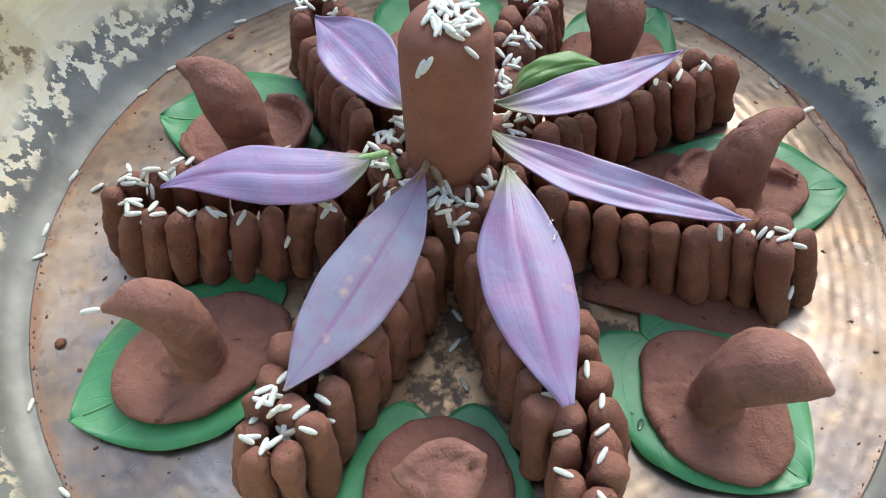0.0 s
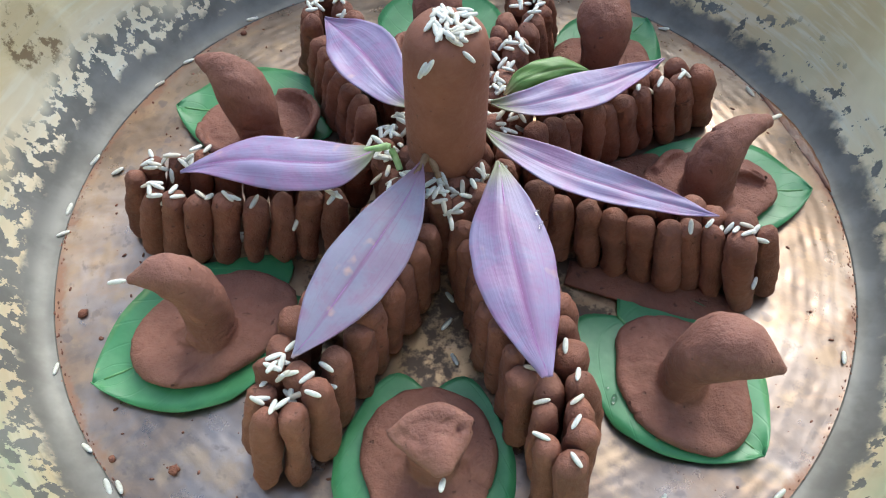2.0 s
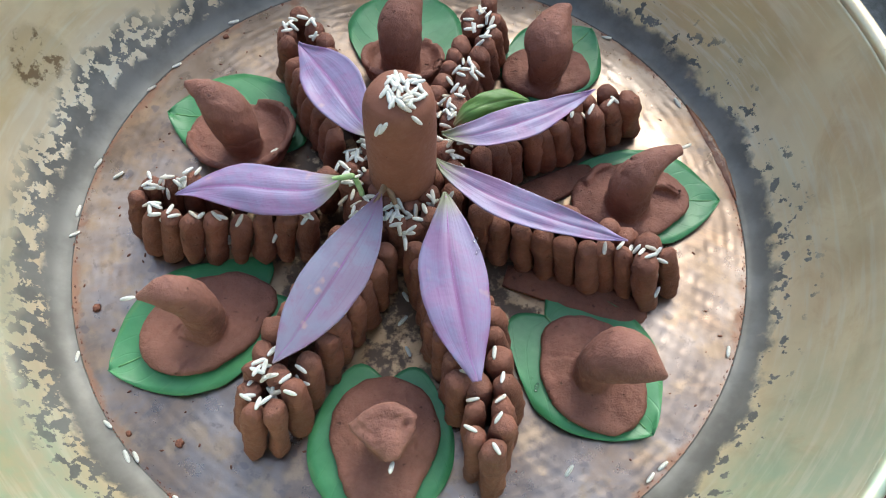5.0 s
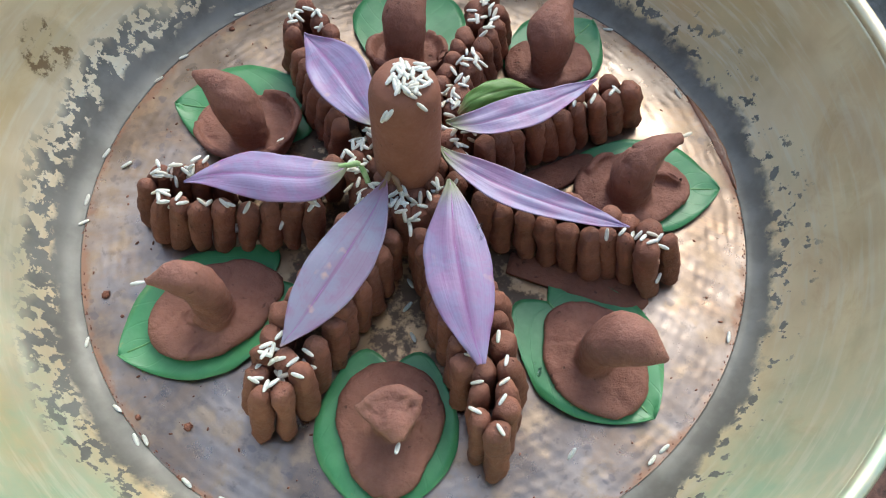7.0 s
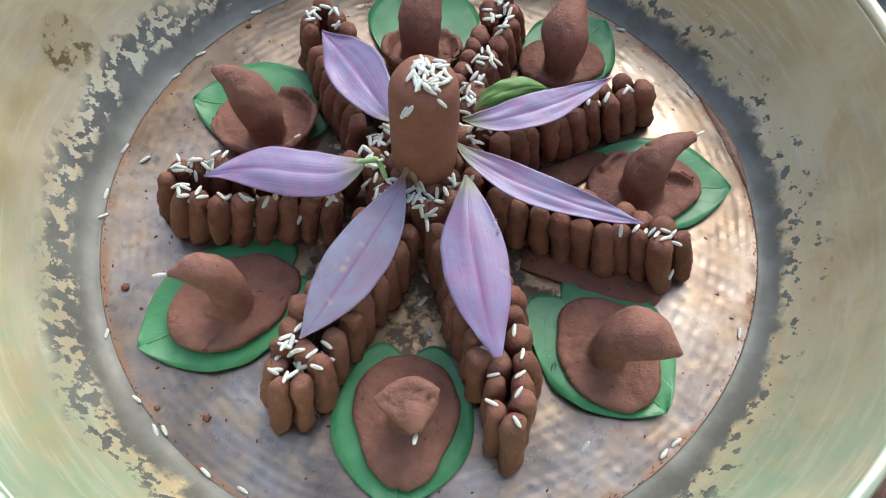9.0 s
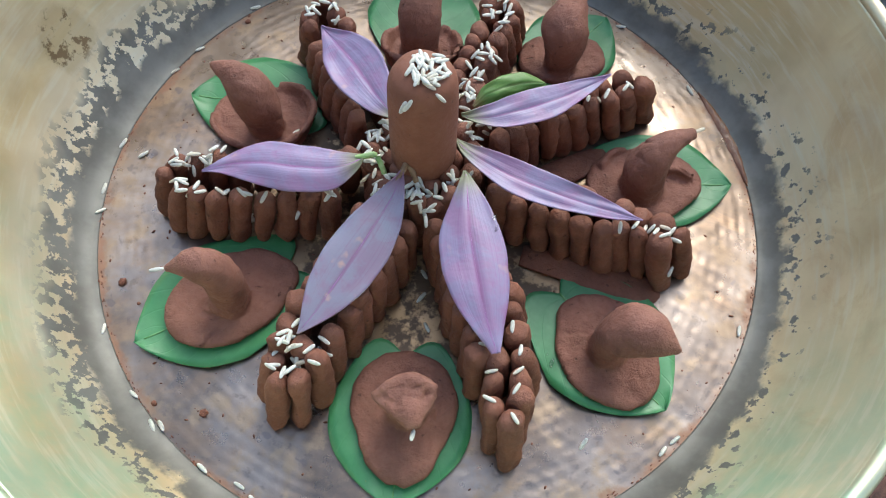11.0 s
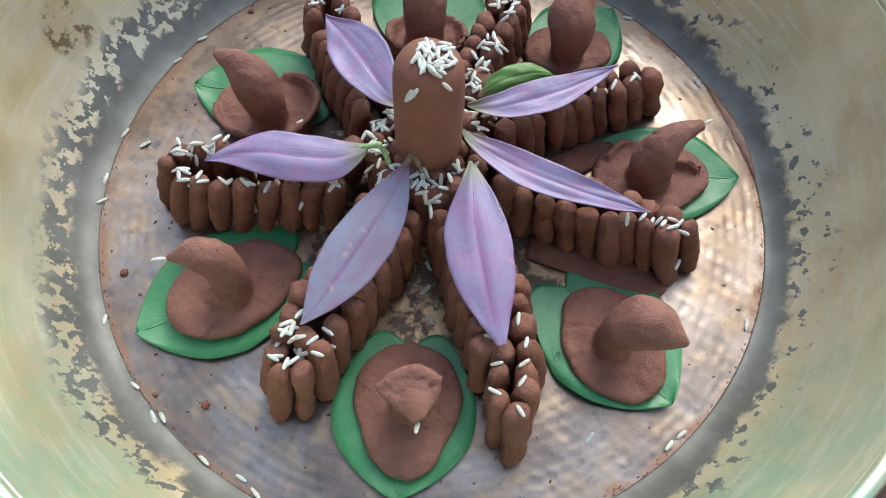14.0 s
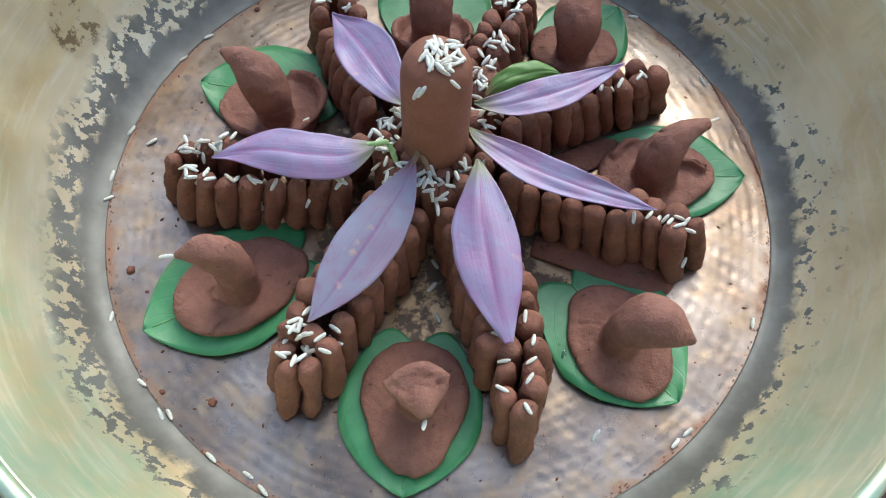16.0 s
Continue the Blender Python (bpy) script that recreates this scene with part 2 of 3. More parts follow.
COPPER, BRASS, LEAF, RICE = copper_material(), brass_material(), leaf_material(), rice_material()
LILAC = petal_material("lilac petal", (0.31, 0.195, 0.335), (0.25, 0.09, 0.23), (0.21, 0.22, 0.13), 0.5, (0.26, 0.245, 0.39))
GREY_LILAC = petal_material("greyish lilac petal", (0.27, 0.20, 0.28), (0.23, 0.10, 0.20), (0.24, 0.13, 0.19), 0.9, (0.26, 0.27, 0.35))
GREEN_PETAL = petal_material("green sepal", (0.12, 0.22, 0.04), (0.14, 0.20, 0.05), (0.17, 0.13, 0.05), 0.6, (0.09, 0.20, 0.04), (0.20, 0.11, 0.05))
STEM = plain("fresh green stem", (0.22, 0.42, 0.12), (0.42, 0.55, 0.25), 0.45, 200)
DRY_STEM = plain("withered brown stem", (0.20, 0.12, 0.06), (0.33, 0.22, 0.13), 0.6, 200)
PURPLE = plain("purple midrib", (0.27, 0.10, 0.29), (0.34, 0.18, 0.38), 0.5, 200)
GREEN_RIB = plain("green midrib", (0.06, 0.13, 0.03), (0.1, 0.2, 0.05), 0.5, 200)
RIB = plain("pale leaf rib", (0.12, 0.30, 0.10), (0.18, 0.38, 0.15), 0.4, 200)
SILT = plain("wet red silt", (0.15, 0.055, 0.022), (0.26, 0.105, 0.045), 0.12, 90, 0.0, 0.5)
STEEL = plain("dark steel", (0.03, 0.035, 0.04), (0.07, 0.075, 0.085), 0.3, 30, 0.6)
PALE_RIM = plain("worn pale rim", (0.55, 0.55, 0.55), (0.75, 0.75, 0.74), 0.35, 60, 0.4)


def ground_material():
    k = Mat("damp concrete", 0.75)
    big, fine = k.noise(3.5, 4, 0.6), k.noise(160, 5, 0.7)
    x, y, z = k.xyz()
    c = k.mix(k.step(fine, 0.35, 0.7), (0.19, 0.19, 0.17), (0.31, 0.31, 0.29))
    earth = k.mix(k.step(fine, 0.35, 0.65), (0.035, 0.015, 0.012), (0.16, 0.08, 0.06))
    c = k.mix(k.step(k.math("ADD", y, k.math("MULTIPLY", big, 0.2)), 0.05, 0.12, 1, 0), c, earth)
    k.bump(fine, 0.6, 0.003)
    return k.done(c)


GROUND = ground_material()
HEDGE = plain("garden greenery", (0.05, 0.12, 0.03), (0.16, 0.30, 0.11), 0.8, 2.2)
PLASTER = plain("cream plaster", (0.36, 0.32, 0.25), (0.45, 0.41, 0.33), 0.85, 3)


# ---- helpers ----
def mesh_of(bm, name, material, smooth=True):
    me = bpy.data.meshes.new(name)
    bm.normal_update()
    bm.to_mesh(me)
    bm.free()
    me.materials.append(material)
    if smooth:
        me.polygons.foreach_set("use_smooth", [True] * len(me.polygons))
    return me


def thing(name, bm, material, label, category, group="", kind=""):
    return tagged(new(name, mesh_of(bm, name, material)), label, category, group, kind)


def part(name, bm, material, parent, label=""):
    ob = new(name, mesh_of(bm, name, material))
    ob.parent = parent
    return tagged(ob, label)


def lathe(bm, profile, seg, closed=False):
    rings = []
    for r, z in profile:
        rings.append([bm.verts.new((r * math.cos(2 * math.pi * i / seg), r * math.sin(2 * math.pi * i / seg), z)) for i in range(seg)])
    pairs = list(zip(rings, rings[1:])) + ([(rings[-1], rings[0])] if closed else [])
    for a, b in pairs:
        for i in range(seg):
            j = (i + 1) % seg
            bm.faces.new((a[i], a[j], b[j], b[i]))
    return rings


def glide(points, n):
    """n + 1 points of a smooth curve through the points (each a tuple of numbers)."""
    p = [np.array(q, float) for q in points]
    p = [2 * p[0] - p[1]] + p + [2 * p[-1] - p[-2]]
    out, spans = [], len(p) - 3
    for i in range(n + 1):
        s = min(i / n * spans, spans - 1e-6)
        k, f = int(s), s - int(s)
        a, b, c, d = p[k:k + 4]
        out.append(0.5 * (2 * b + (c - a) * f + (2 * a - 5 * b + 4 * c - d) * f * f + (3 * b - a - 3 * c + d) * f ** 3))
    return out


def tube(bm, points, seg=14, n=22, flat=1.0, across=None):
    """A closed tube through points (x, y, z, radius); flat widens it along across."""
    pts = glide(points, n)
    rings = []
    for i, q in enumerate(pts):
        a, b = pts[max(i - 1, 0)], pts[min(i + 1, n)]
        way = Vector(b[:3] - a[:3]).normalized()
        side = Vector(across) if across else way.orthogonal()
        side = (side - way * side.dot(way)).normalized()
        up = way.cross(side)
        r = max(q[3], 0.0004)
        rings.append([bm.verts.new(Vector(q[:3]) + side * (r * flat * math.cos(2 * math.pi * j / seg)) + up * (r * math.sin(2 * math.pi * j / seg))) for j in range(seg)])
    for a, b in zip(rings, rings[1:]):
        for j in range(seg):
            k = (j + 1) % seg
            bm.faces.new((a[j], a[k], b[k], b[j]))
    bm.faces.new(rings[0][::-1])
    bm.faces.new(rings[-1])


CX, CY, FLOOR_R = 0.0094, -0.0074, 0.165


def floor_z(x, y):
    """The bowl's floor bulges up a little in the middle."""
    q = ((x - CX) ** 2 + (y - CY) ** 2) / FLOOR_R ** 2
    return 0.004 * max(0.0, 1 - q)


# ---- the setting ----
def setting():
    bm = bmesh.new()
    bmesh.ops.create_grid(bm, x_segments=40, y_segments=40, size=30)
    ob = thing("ground", bm, GROUND, "damp grey concrete and brown earth ground", "ground", kind="structure")
    ob.location.z = -0.006
    bm = bmesh.new()
    seg = 60
    cols = []
    for i in range(seg + 1):
        a = math.pi * i / seg
        r = 9 + 0.6 * noise.noise((i * 0.4, 0, 0))
        top = 1.3 + 0.6 * noise.noise((i * 0.35, 3, 0))
        cols.append([bm.verts.new((r * math.cos(a), r * math.sin(a), z)) for z in (-0.006, top * 0.5, top)]
                    + [bm.verts.new(((r + 0.8) * math.cos(a), (r + 0.8) * math.sin(a), z)) for z in (top, -0.006)])
    for a, b in zip(cols, cols[1:]):
        for j in range(4):
            bm.faces.new((a[j], b[j], b[j + 1], a[j + 1]))
    thing("backdrop", bm, HEDGE, "distant mass of green garden plants", "greenery", kind="structure")
    # unseen wall added behind the camera: warms the brass's reflections, blocks southern sky
    bm = bmesh.new()
    bmesh.ops.create_cube(bm, size=1, matrix=Matrix.LocRotScale((0, -2.8, 1.5), None, (16, 0.2, 3.02)))
    thing("added_wall_south", bm, PLASTER, "added unseen cream wall that bounces warm light and blocks sky", "wall", kind="structure")


setting()


# ---- the bowl ----
def bowl():
    root = tagged(new("brass_bowl"), "large worn brass bowl with a hammered copper floor, on the ground", "bowl")
    root.location = (CX, CY, 0)
    inside = glide([(0.165, 0.0), (0.1685, 0.0012), (0.173, 0.0045), (0.178, 0.0105), (0.1835, 0.018), (0.190, 0.029), (0.197, 0.043), (0.203, 0.058), (0.2075, 0.070), (0.2105, 0.079)], 36)
    outside = [(r + 0.0022, z - 0.0022) for r, z in inside[::-1]]
    bm = bmesh.new()
    rings = lathe(bm, [tuple(p) for p in inside] + outside, 192, True)
    for v in bm.verts:
        a = math.atan2(v.co.y, v.co.x)
        w = 0.0008 * noise.noise((math.cos(a) * 3, math.sin(a) * 3, v.co.z * 20))
        s = 1 + w / 0.19 * min(1, v.co.z / 0.02)
        v.co.x, v.co.y = v.co.x * s, v.co.y * s
    part("bowl_side", bm, BRASS, root, "golden brass side with a dark oxide belt")
    bm = bmesh.new()
    lathe(bm, [(0.2105 + 0.003 + 0.0034 * math.cos(a), 0.0795 + 0.0034 * math.sin(a)) for a in [2 * math.pi * i / 14 for i in range(14)]], 192, True)
    part("rim", bm, BRASS, root, "rounded shiny brass lip")
    bm = bmesh.new()
    n_r, n_a = 130, 700
    prev = None
    centre = None
    for i in range(n_r + 1):
        r = FLOOR_R * i / n_r
        if i == 0:
            centre = bm.verts.new((0, 0, floor_z(CX, CY)))
            continue
        ring = []
        for j in range(n_a):
            a = 2 * math.pi * j / n_a
            x, y = r * math.cos(a), r * math.sin(a)
            row = int(r / 0.0050)
            count = max(6, int(2 * math.pi * (row + 0.5) * 0.0050 / 0.0072))
            f = (r / 0.0050 - row - 0.5) * 2 + 0.9 * noise.noise((x * 45, y * 45, 7))
            turn = a / (2 * math.pi) * count + 0.37 * row + 0.25 * noise.noise((x * 70, y * 70, 2))
            g = turn % 1.0 * 2 - 1
            deep = (0.00012 + 0.00012 * noise.noise((x * 60, y * 60, 4))) * (0.4 + 1.5 * (math.sin(12.9898 * row + 78.233 * (int(turn) % count)) * 43758.5453 % 1.0))
            dimple = -deep * max(0.0, 1 - (f * f + g * g) * 0.62)
            z = floor_z(x + CX, y + CY) + dimple * min(1, (FLOOR_R - r) / 0.004) + 0.0006 * noise.noise((x * 22, y * 22, 1)) * (1 - r / FLOOR_R)
            ring.append(bm.verts.new((x, y, z)))
        for j in range(n_a):
            k = (j + 1) % n_a
            if prev is None:
                bm.faces.new((centre, ring[j], ring[k]))
            else:
                bm.faces.new((prev[j], ring[j], ring[k], prev[k]))
        prev = ring
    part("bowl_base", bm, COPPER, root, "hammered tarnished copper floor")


bowl()


# ---- the star of clay rolls ----
def roll_mesh(seed):
    """An upright finger of clay, 40 mm high, blunt at both ends."""
    bm = bmesh.new()
    prof = [(0.0, 0.0), (0.42, 0.012), (0.74, 0.045), (0.93, 0.11), (1.0, 0.2), (1.02, 0.35), (1.0, 0.5), (0.99, 0.65), (0.98, 0.80), (0.92, 0.89), (0.78, 0.95), (0.5, 0.985), (0.0, 0.995)]
    seg = 18
    prof = [tuple(p) for p in glide(prof[1:-1], 22)]
    prof = [(0, 0)] + prof + [(0, 1)]
    rings = lathe(bm, prof[1:-1], seg)
    lo, hi = bm.verts.new((0, 0, 0)), bm.verts.new((0, 0, 1))
    for i in range(seg):
        bm.faces.new((lo, rings[0][(i + 1) % seg], rings[0][i]))
        bm.faces.new((hi, rings[-1][i], rings[-1][(i + 1) % seg]))
    bend, blunt = random.uniform(-0.25, 0.25), random.uniform(-0.12, 0.14)
    for v in bm.verts:
        n = noise.noise(Vector((v.co.x * 0.8, v.co.y * 0.8, v.co.z * 2.6)) + Vector((seed * 9.1, 0, 0)))
        m = noise.noise(Vector((v.co.x * 2, v.co.y * 2, v.co.z * 9)) + Vector((0, seed * 5.7, 0)))
        s = 1 + 0.34 * n + 0.17 * m - 0.12 * max(0.0, noise.noise(Vector((v.co.x * 1.2, v.co.y * 1.2, v.co.z * 14)) + Vector((seed * 3.3, 7, 0))) - 0.25)
        s *= 1 + blunt * (2 * v.co.z - 1)
        v.co.x, v.co.y = v.co.x * s + bend * (4 * v.co.z * (1 - v.co.z)), v.co.y * s
        v.co.z += 0.03 * n * v.co.z
        v.co = Vector((v.co.x * 0.0053, v.co.y * 0.0053, v.co.z * 0.04))
    return mesh_of(bm, "clay_roll", CLAY)


ROLLS = [roll_mesh(i + 1) for i in range(24)]
HUB = Vector((0.006, -0.004, 0))
solid = []


def top_z(x, y):
    d = math.hypot(x - HUB.x, y - HUB.y)
    return 0.0395 + 0.004 * math.exp(-(d / 0.035) ** 2)


def clay_wall(rows, label, lean=0.085, splay=0.0022):
    """A wall of clay rolls set side by side. rows: the tops of each row, in mm."""
    mid = sum((Vector((x, y)) for row in rows for x, y in row), Vector((0, 0))) / sum(len(r) for r in rows) / 1000
    root = tagged(new("clay_star_arm"), label, "clay arm", "arms of the clay star")
    root.location = (mid.x, mid.y, floor_z(mid.x, mid.y))
    for row in rows:
        for x, y in row:
            x, y = x / 1000 + random.uniform(-0.0006, 0.0006), y / 1000 + random.uniform(-0.0006, 0.0006)
            top = Vector((x, y, top_z(x, y) + random.uniform(-0.0024, 0.0022)))
            foot = HUB + (Vector((x, y, 0)) - HUB) * (1 + lean)
            way = Vector((mid.x - HUB.x, mid.y - HUB.y, 0))
            if way.length > 0.02:
                aside = Vector((-way.y, way.x, 0)).normalized()
                off = aside.dot(Vector((x, y, 0)) - HUB)
                foot += aside * (splay * max(-1, min(1, off / 0.006)))
            foot.z = floor_z(foot.x, foot.y) - 0.0004
            way = top - foot
            turn = way.to_track_quat("Z", "Y").to_matrix().to_4x4() @ Matrix.Rotation(random.uniform(0, 6.28), 4, "Z")
            r = random.uniform(0.86, 1.08)
            m = Matrix.Translation(foot) @ turn @ Matrix.Diagonal((r, r, way.length / 0.04, 1))
            me = random.choice(ROLLS)
            ob = new("clay_roll", me)
            ob.parent = root
            ob.matrix_basis = Matrix.Translation(-root.location) @ m
            solid.append((me, m))
    return root


def line(a, b, n):
    return [(a[0] + (b[0] - a[0]) * i / (n - 1), a[1] + (b[1] - a[1]) * i / (n - 1)) for i in range(n)]


WALL = "double row of upright brown clay rolls"
clay_wall([[(-112, -17), (-105, -23)] + line((-96, -25), (-36, -25), 7), line((-108, -8), (-29, -3), 9)], WALL + ", rice on its end")
clay_wall([[(-50, -113), (-41, -111), (-34, -103), (-30, -91)] + line((-23, -81), (-1, -40), 6), [(-53, -104), (-49, -96), (-48, -87)] + line((-44, -77), (-21, -34), 6), [(-41, -97)]], WALL + ", rice heaped on its end")
clay_wall([[(46, -126), (39, -120), (39, -109), (32, -98), (29, -89)] + line((25, -79), (14, -40), 6), [(49, -116), (49, -108), (50, -98), (48, -88), (46, -78)] + line((45, -70), (32, -38), 5), [(40, -99)]], WALL + " narrowing to one roll")
clay_wall([[(123, -40), (113, -44), (104, -40), (96, -37), (88, -36)] + line((79, -34), (41, -21), 5), [(114, -34)] + line((106, -30), (39, -8), 9)], WALL + " on a flat clay strip")
clay_wall([[(113, 47), (104, 41), (96, 36), (87, 33)] + line((79, 28), (42, 11), 6), [(104, 50), (94, 44)] + line((86, 39), (38, 20), 7)], WALL + ", beside a green sepal")
clay_wall([[(46, 104), (50, 94), (48, 86), (44, 78)] + line((41, 71), (26, 32), 6), [(40, 97), (38, 89), (33, 78)] + line((30, 70), (13, 32), 6)], WALL + " strewn with rice all along")
clay_wall([[(-51, 94), (-56, 84), (-54, 75), (-49, 65)] + line((-46, 56), (-26, 20), 6), [(-42, 84), (-36, 76)] + line((-32, 67), (-12, 27), 6)], WALL + " under a lilac petal")
ring = [(6 + 24 * math.cos(2 * math.pi * i / 19), -4 + 24 * math.sin(2 * math.pi * i / 19)) for i in range(19)]
core = [(6 + 14 * math.cos(2 * math.pi * i / 10), -4 + 14 * math.sin(2 * math.pi * i / 10)) for i in range(10)]
tagged(clay_wall([ring, core], "", 0.06), "round core of upright brown clay rolls under the pillar", "clay core")


def strip(points, width):
    """A flat trodden strip of clay along the foot of a wall."""
    bm = bmesh.new()
    tube(bm, [(x / 1000, y / 1000, floor_z(x / 1000, y / 1000) + 0.0012, w) for (x, y), w in points], 12, 24, 1.0, (0, 0, 1))
    for v in bm.verts:
        g = floor_z(v.co.x, v.co.y)
        v.co.z = g + 0.001 + (v.co.z - g) * 0.22 + 0.0006 * noise.noise(v.co * 150)
    thing("clay_strip", bm, CLAY, "flat strip of smeared brown clay along a wall", "clay strip")


strip([((55, -36), 0.006), ((85, -44), 0.008), ((112, -52), 0.008), ((121, -52), 0.004)], 1)
strip([((58, 4), 0.006), ((80, 14), 0.008), ((100, 26), 0.005)], 1)


# ---- the pillar ----
def pillar():
    bm = bmesh.new()
    prof = [(0.0, 0.037), (0.0118, 0.0372), (0.0142, 0.040), (0.0150, 0.046), (0.0152, 0.058), (0.0152, 0.070), (0.0151, 0.082), (0.0149, 0.090), (0.0143, 0.0955), (0.0126, 0.0995), (0.0098, 0.1018), (0.006, 0.1030), (0.0, 0.1034)]
    prof = [tuple(p) for p in glide(prof, 44)]
    lathe(bm, [(max(r, 0.0001), z) for r, z in prof], 48)
    for v in bm.verts:
        s = 1 + 0.02 * noise.noise(v.co * 60) + 0.012 * noise.noise(v.co * 190)
        v.co.x, v.co.y = v.co.x * s, v.co.y * s
        v.co.z += 0.0009 * noise.noise(v.co * 90) * (1 if v.co.z > 0.09 else 0)
    ob = thing("clay_pillar", bm, SMOOTH_CLAY, "smooth upright brown clay cylinder topped with rice grains", "clay pillar")
    ob.location = (0.0062, -0.0035, 0)
    solid.append((ob.data, Matrix.Translation(ob.location)))


pillar()


# ---- clay figures on leaves ----
def clay_figure(centre, half, turn, neck, wide, across, label, egg=0.0, lips=()):
    """A pressed disc of clay with a bent neck and pointed head on it. All in mm; neck: x, y, z, radius."""
    bm = bmesh.new()
    cx, cy = centre[0] / 1000, centre[1] / 1000
    g = floor_z(cx, cy) + 0.0015
    seg = 56
    prof = [(0.02, 0.0), (0.9, 0.0), (0.985, 0.0012), (1.0, 0.0028), (0.975, 0.0044), (0.9, 0.0054), (0.6, 0.0060), (0.3, 0.0063), (0.02, 0.0064)]
    rings = lathe(bm, prof, seg)
    bm.faces.new(rings[0][::-1])
    bm.faces.new(rings[-1])
    c, s = math.cos(radians(turn)), math.sin(radians(turn))
    for v in bm.verts:
        x, y = v.co.x, v.co.y
        rad = math.hypot(x, y)
        a = math.atan2(y, x)
        w = 1 + 0.07 * noise.noise((math.cos(a) * 1.6 + cx * 90, math.sin(a) * 1.6, cy * 50)) + 0.02 * noise.noise((math.cos(a) * 6, math.sin(a) * 6, cx * 70))
        x, y = x * w * half[0] / 1000, y * w * half[1] / 1000 * (1 - egg * x)
        z = v.co.z * (0.75 + 0.25 * rad) + 0.0012 * noise.noise((x * 70 + cx * 9, y * 70, 2))
        v.co = (cx + x * c - y * s, cy + x * s + y * c, g + max(z, 0))
    tube(bm, [(x / 1000, y / 1000, g + z / 1000, r / 1000) for x, y, z, r in neck], 18, 26, wide, across)
    x, y, z, r = neck[0]
    tube(bm, [(x / 1000, y / 1000, g + 0.002, (r + 1.4) / 1000), (x / 1000, y / 1000, g + 0.0062, (r + 0.8) / 1000), (x / 1000, y / 1000, g + 0.0095, (r - 0.3) / 1000)], 18, 6)
    for arc in lips:
        tube(bm, [(x / 1000, y / 1000, g + z / 1000, r / 1000) for x, y, z, r in arc], 12, 24)
    rough = new("clay_figure", mesh_of(bm, "clay_figure", DISC_CLAY))
    mod = rough.modifiers.new("blend", "REMESH")
    mod.mode, mod.voxel_size = "VOXEL", 0.0009
    mod = rough.modifiers.new("soften", "SMOOTH")
    mod.factor, mod.iterations = 0.5, 3
    me = bpy.data.meshes.new_from_object(rough.evaluated_get(bpy.context.evaluated_depsgraph_get()))
    bpy.data.objects.remove(rough)
    for v in me.vertices:
        p = Vector(v.co)
        crack = max(0.0, 0.06 - abs(noise.noise(p * 60 + Vector((3, 1, 7))))) / 0.06 * max(0.0, noise.noise(p * 38) - 0.02)
        v.co = p + v.normal * (0.0010 * noise.noise(p * 85) + 0.0005 * noise.noise(p * 230) - 0.0030 * crack)
    me.name = "clay_figure"
    me.polygons.foreach_set("use_smooth", [True] * len(me.polygons))
    ob = tagged(new("clay_figure", me), label, "clay figure", "clay figures round the star")
    solid.append((me, Matrix.Identity(4)))
    return ob


def turned_edge(cx, cy, rx, ry, start, stop, z, r):
    """One course of a disc's turned-up edge: x, y, z and radius along an arc (degrees), in mm."""
    turn = [start + (stop - start) * i / 12 for i in range(13)]
    return [(cx + rx * math.cos(radians(a)), cy + ry * math.sin(radians(a)), 4 + (z - 4) * math.sin(math.pi * (0.08 + 0.84 * i / 12)), r) for i, a in enumerate(turn)]


FIG = "bent-necked brown clay figure on a disc"
clay_figure((-82, -63), (32.5, 22.5), 33, [(-81.5, -66, 3, 9.4), (-80.3, -66, 15, 8.6), (-80.5, -66, 27, 8.6), (-82.5, -66.5, 38, 8.4), (-88.5, -67.6, 46.5, 7.0), (-95, -68.8, 46.5, 4.0), (-100.5, -69.8, 45, 1.3)], 1.04, (0.16, -1, 0), FIG + ", rice at its tip", 0.1)
clay_figure((1, -118), (31, 23), -90, [(3, -117, 3, 7.4), (3, -116, 14, 6.6), (3, -116, 25, 6.6), (3.5, -118, 33, 6.4), (5, -124, 37.5, 4.4), (7, -132, 37, 2.0)], 1.35, (1, 0.1, 0), "drooping brown clay figure on an egg-shaped disc", 0.22,
            [[(-11, -119.5, 35.5, 2.0), (-3, -116, 37.5, 3.4), (6, -114, 38.5, 3.8), (15, -117, 38, 2.0)], [(-9, -120.5, 35.5, 2.0), (-2, -125, 37, 2.6), (6, -131, 36, 1.8)],
             [(14, -118, 37.5, 2.0), (11, -124, 37.5, 2.2), (6, -131, 36, 1.8)], [(-4, -119.5, 37, 3.4), (4, -119, 38, 3.6), (10, -119, 38, 3.2)], [(3, -119, 38, 3.2), (5, -126, 37.5, 3.0)]])
clay_figure((93.5, -84.5), (29.5, 23.2), -60, [(93, -85.5, 3, 8.6), (92.2, -85, 14, 8.2), (93.5, -85.6, 26, 9.6), (97, -87.5, 35.5, 10.6), (102, -90, 39.5, 10.0), (108, -93.2, 40, 7.2), (112.8, -96, 39.5, 3.6), (116, -97.6, 38.5, 1.2)], 1.12, (0.47, 0.88, 0), FIG + " bent far over")
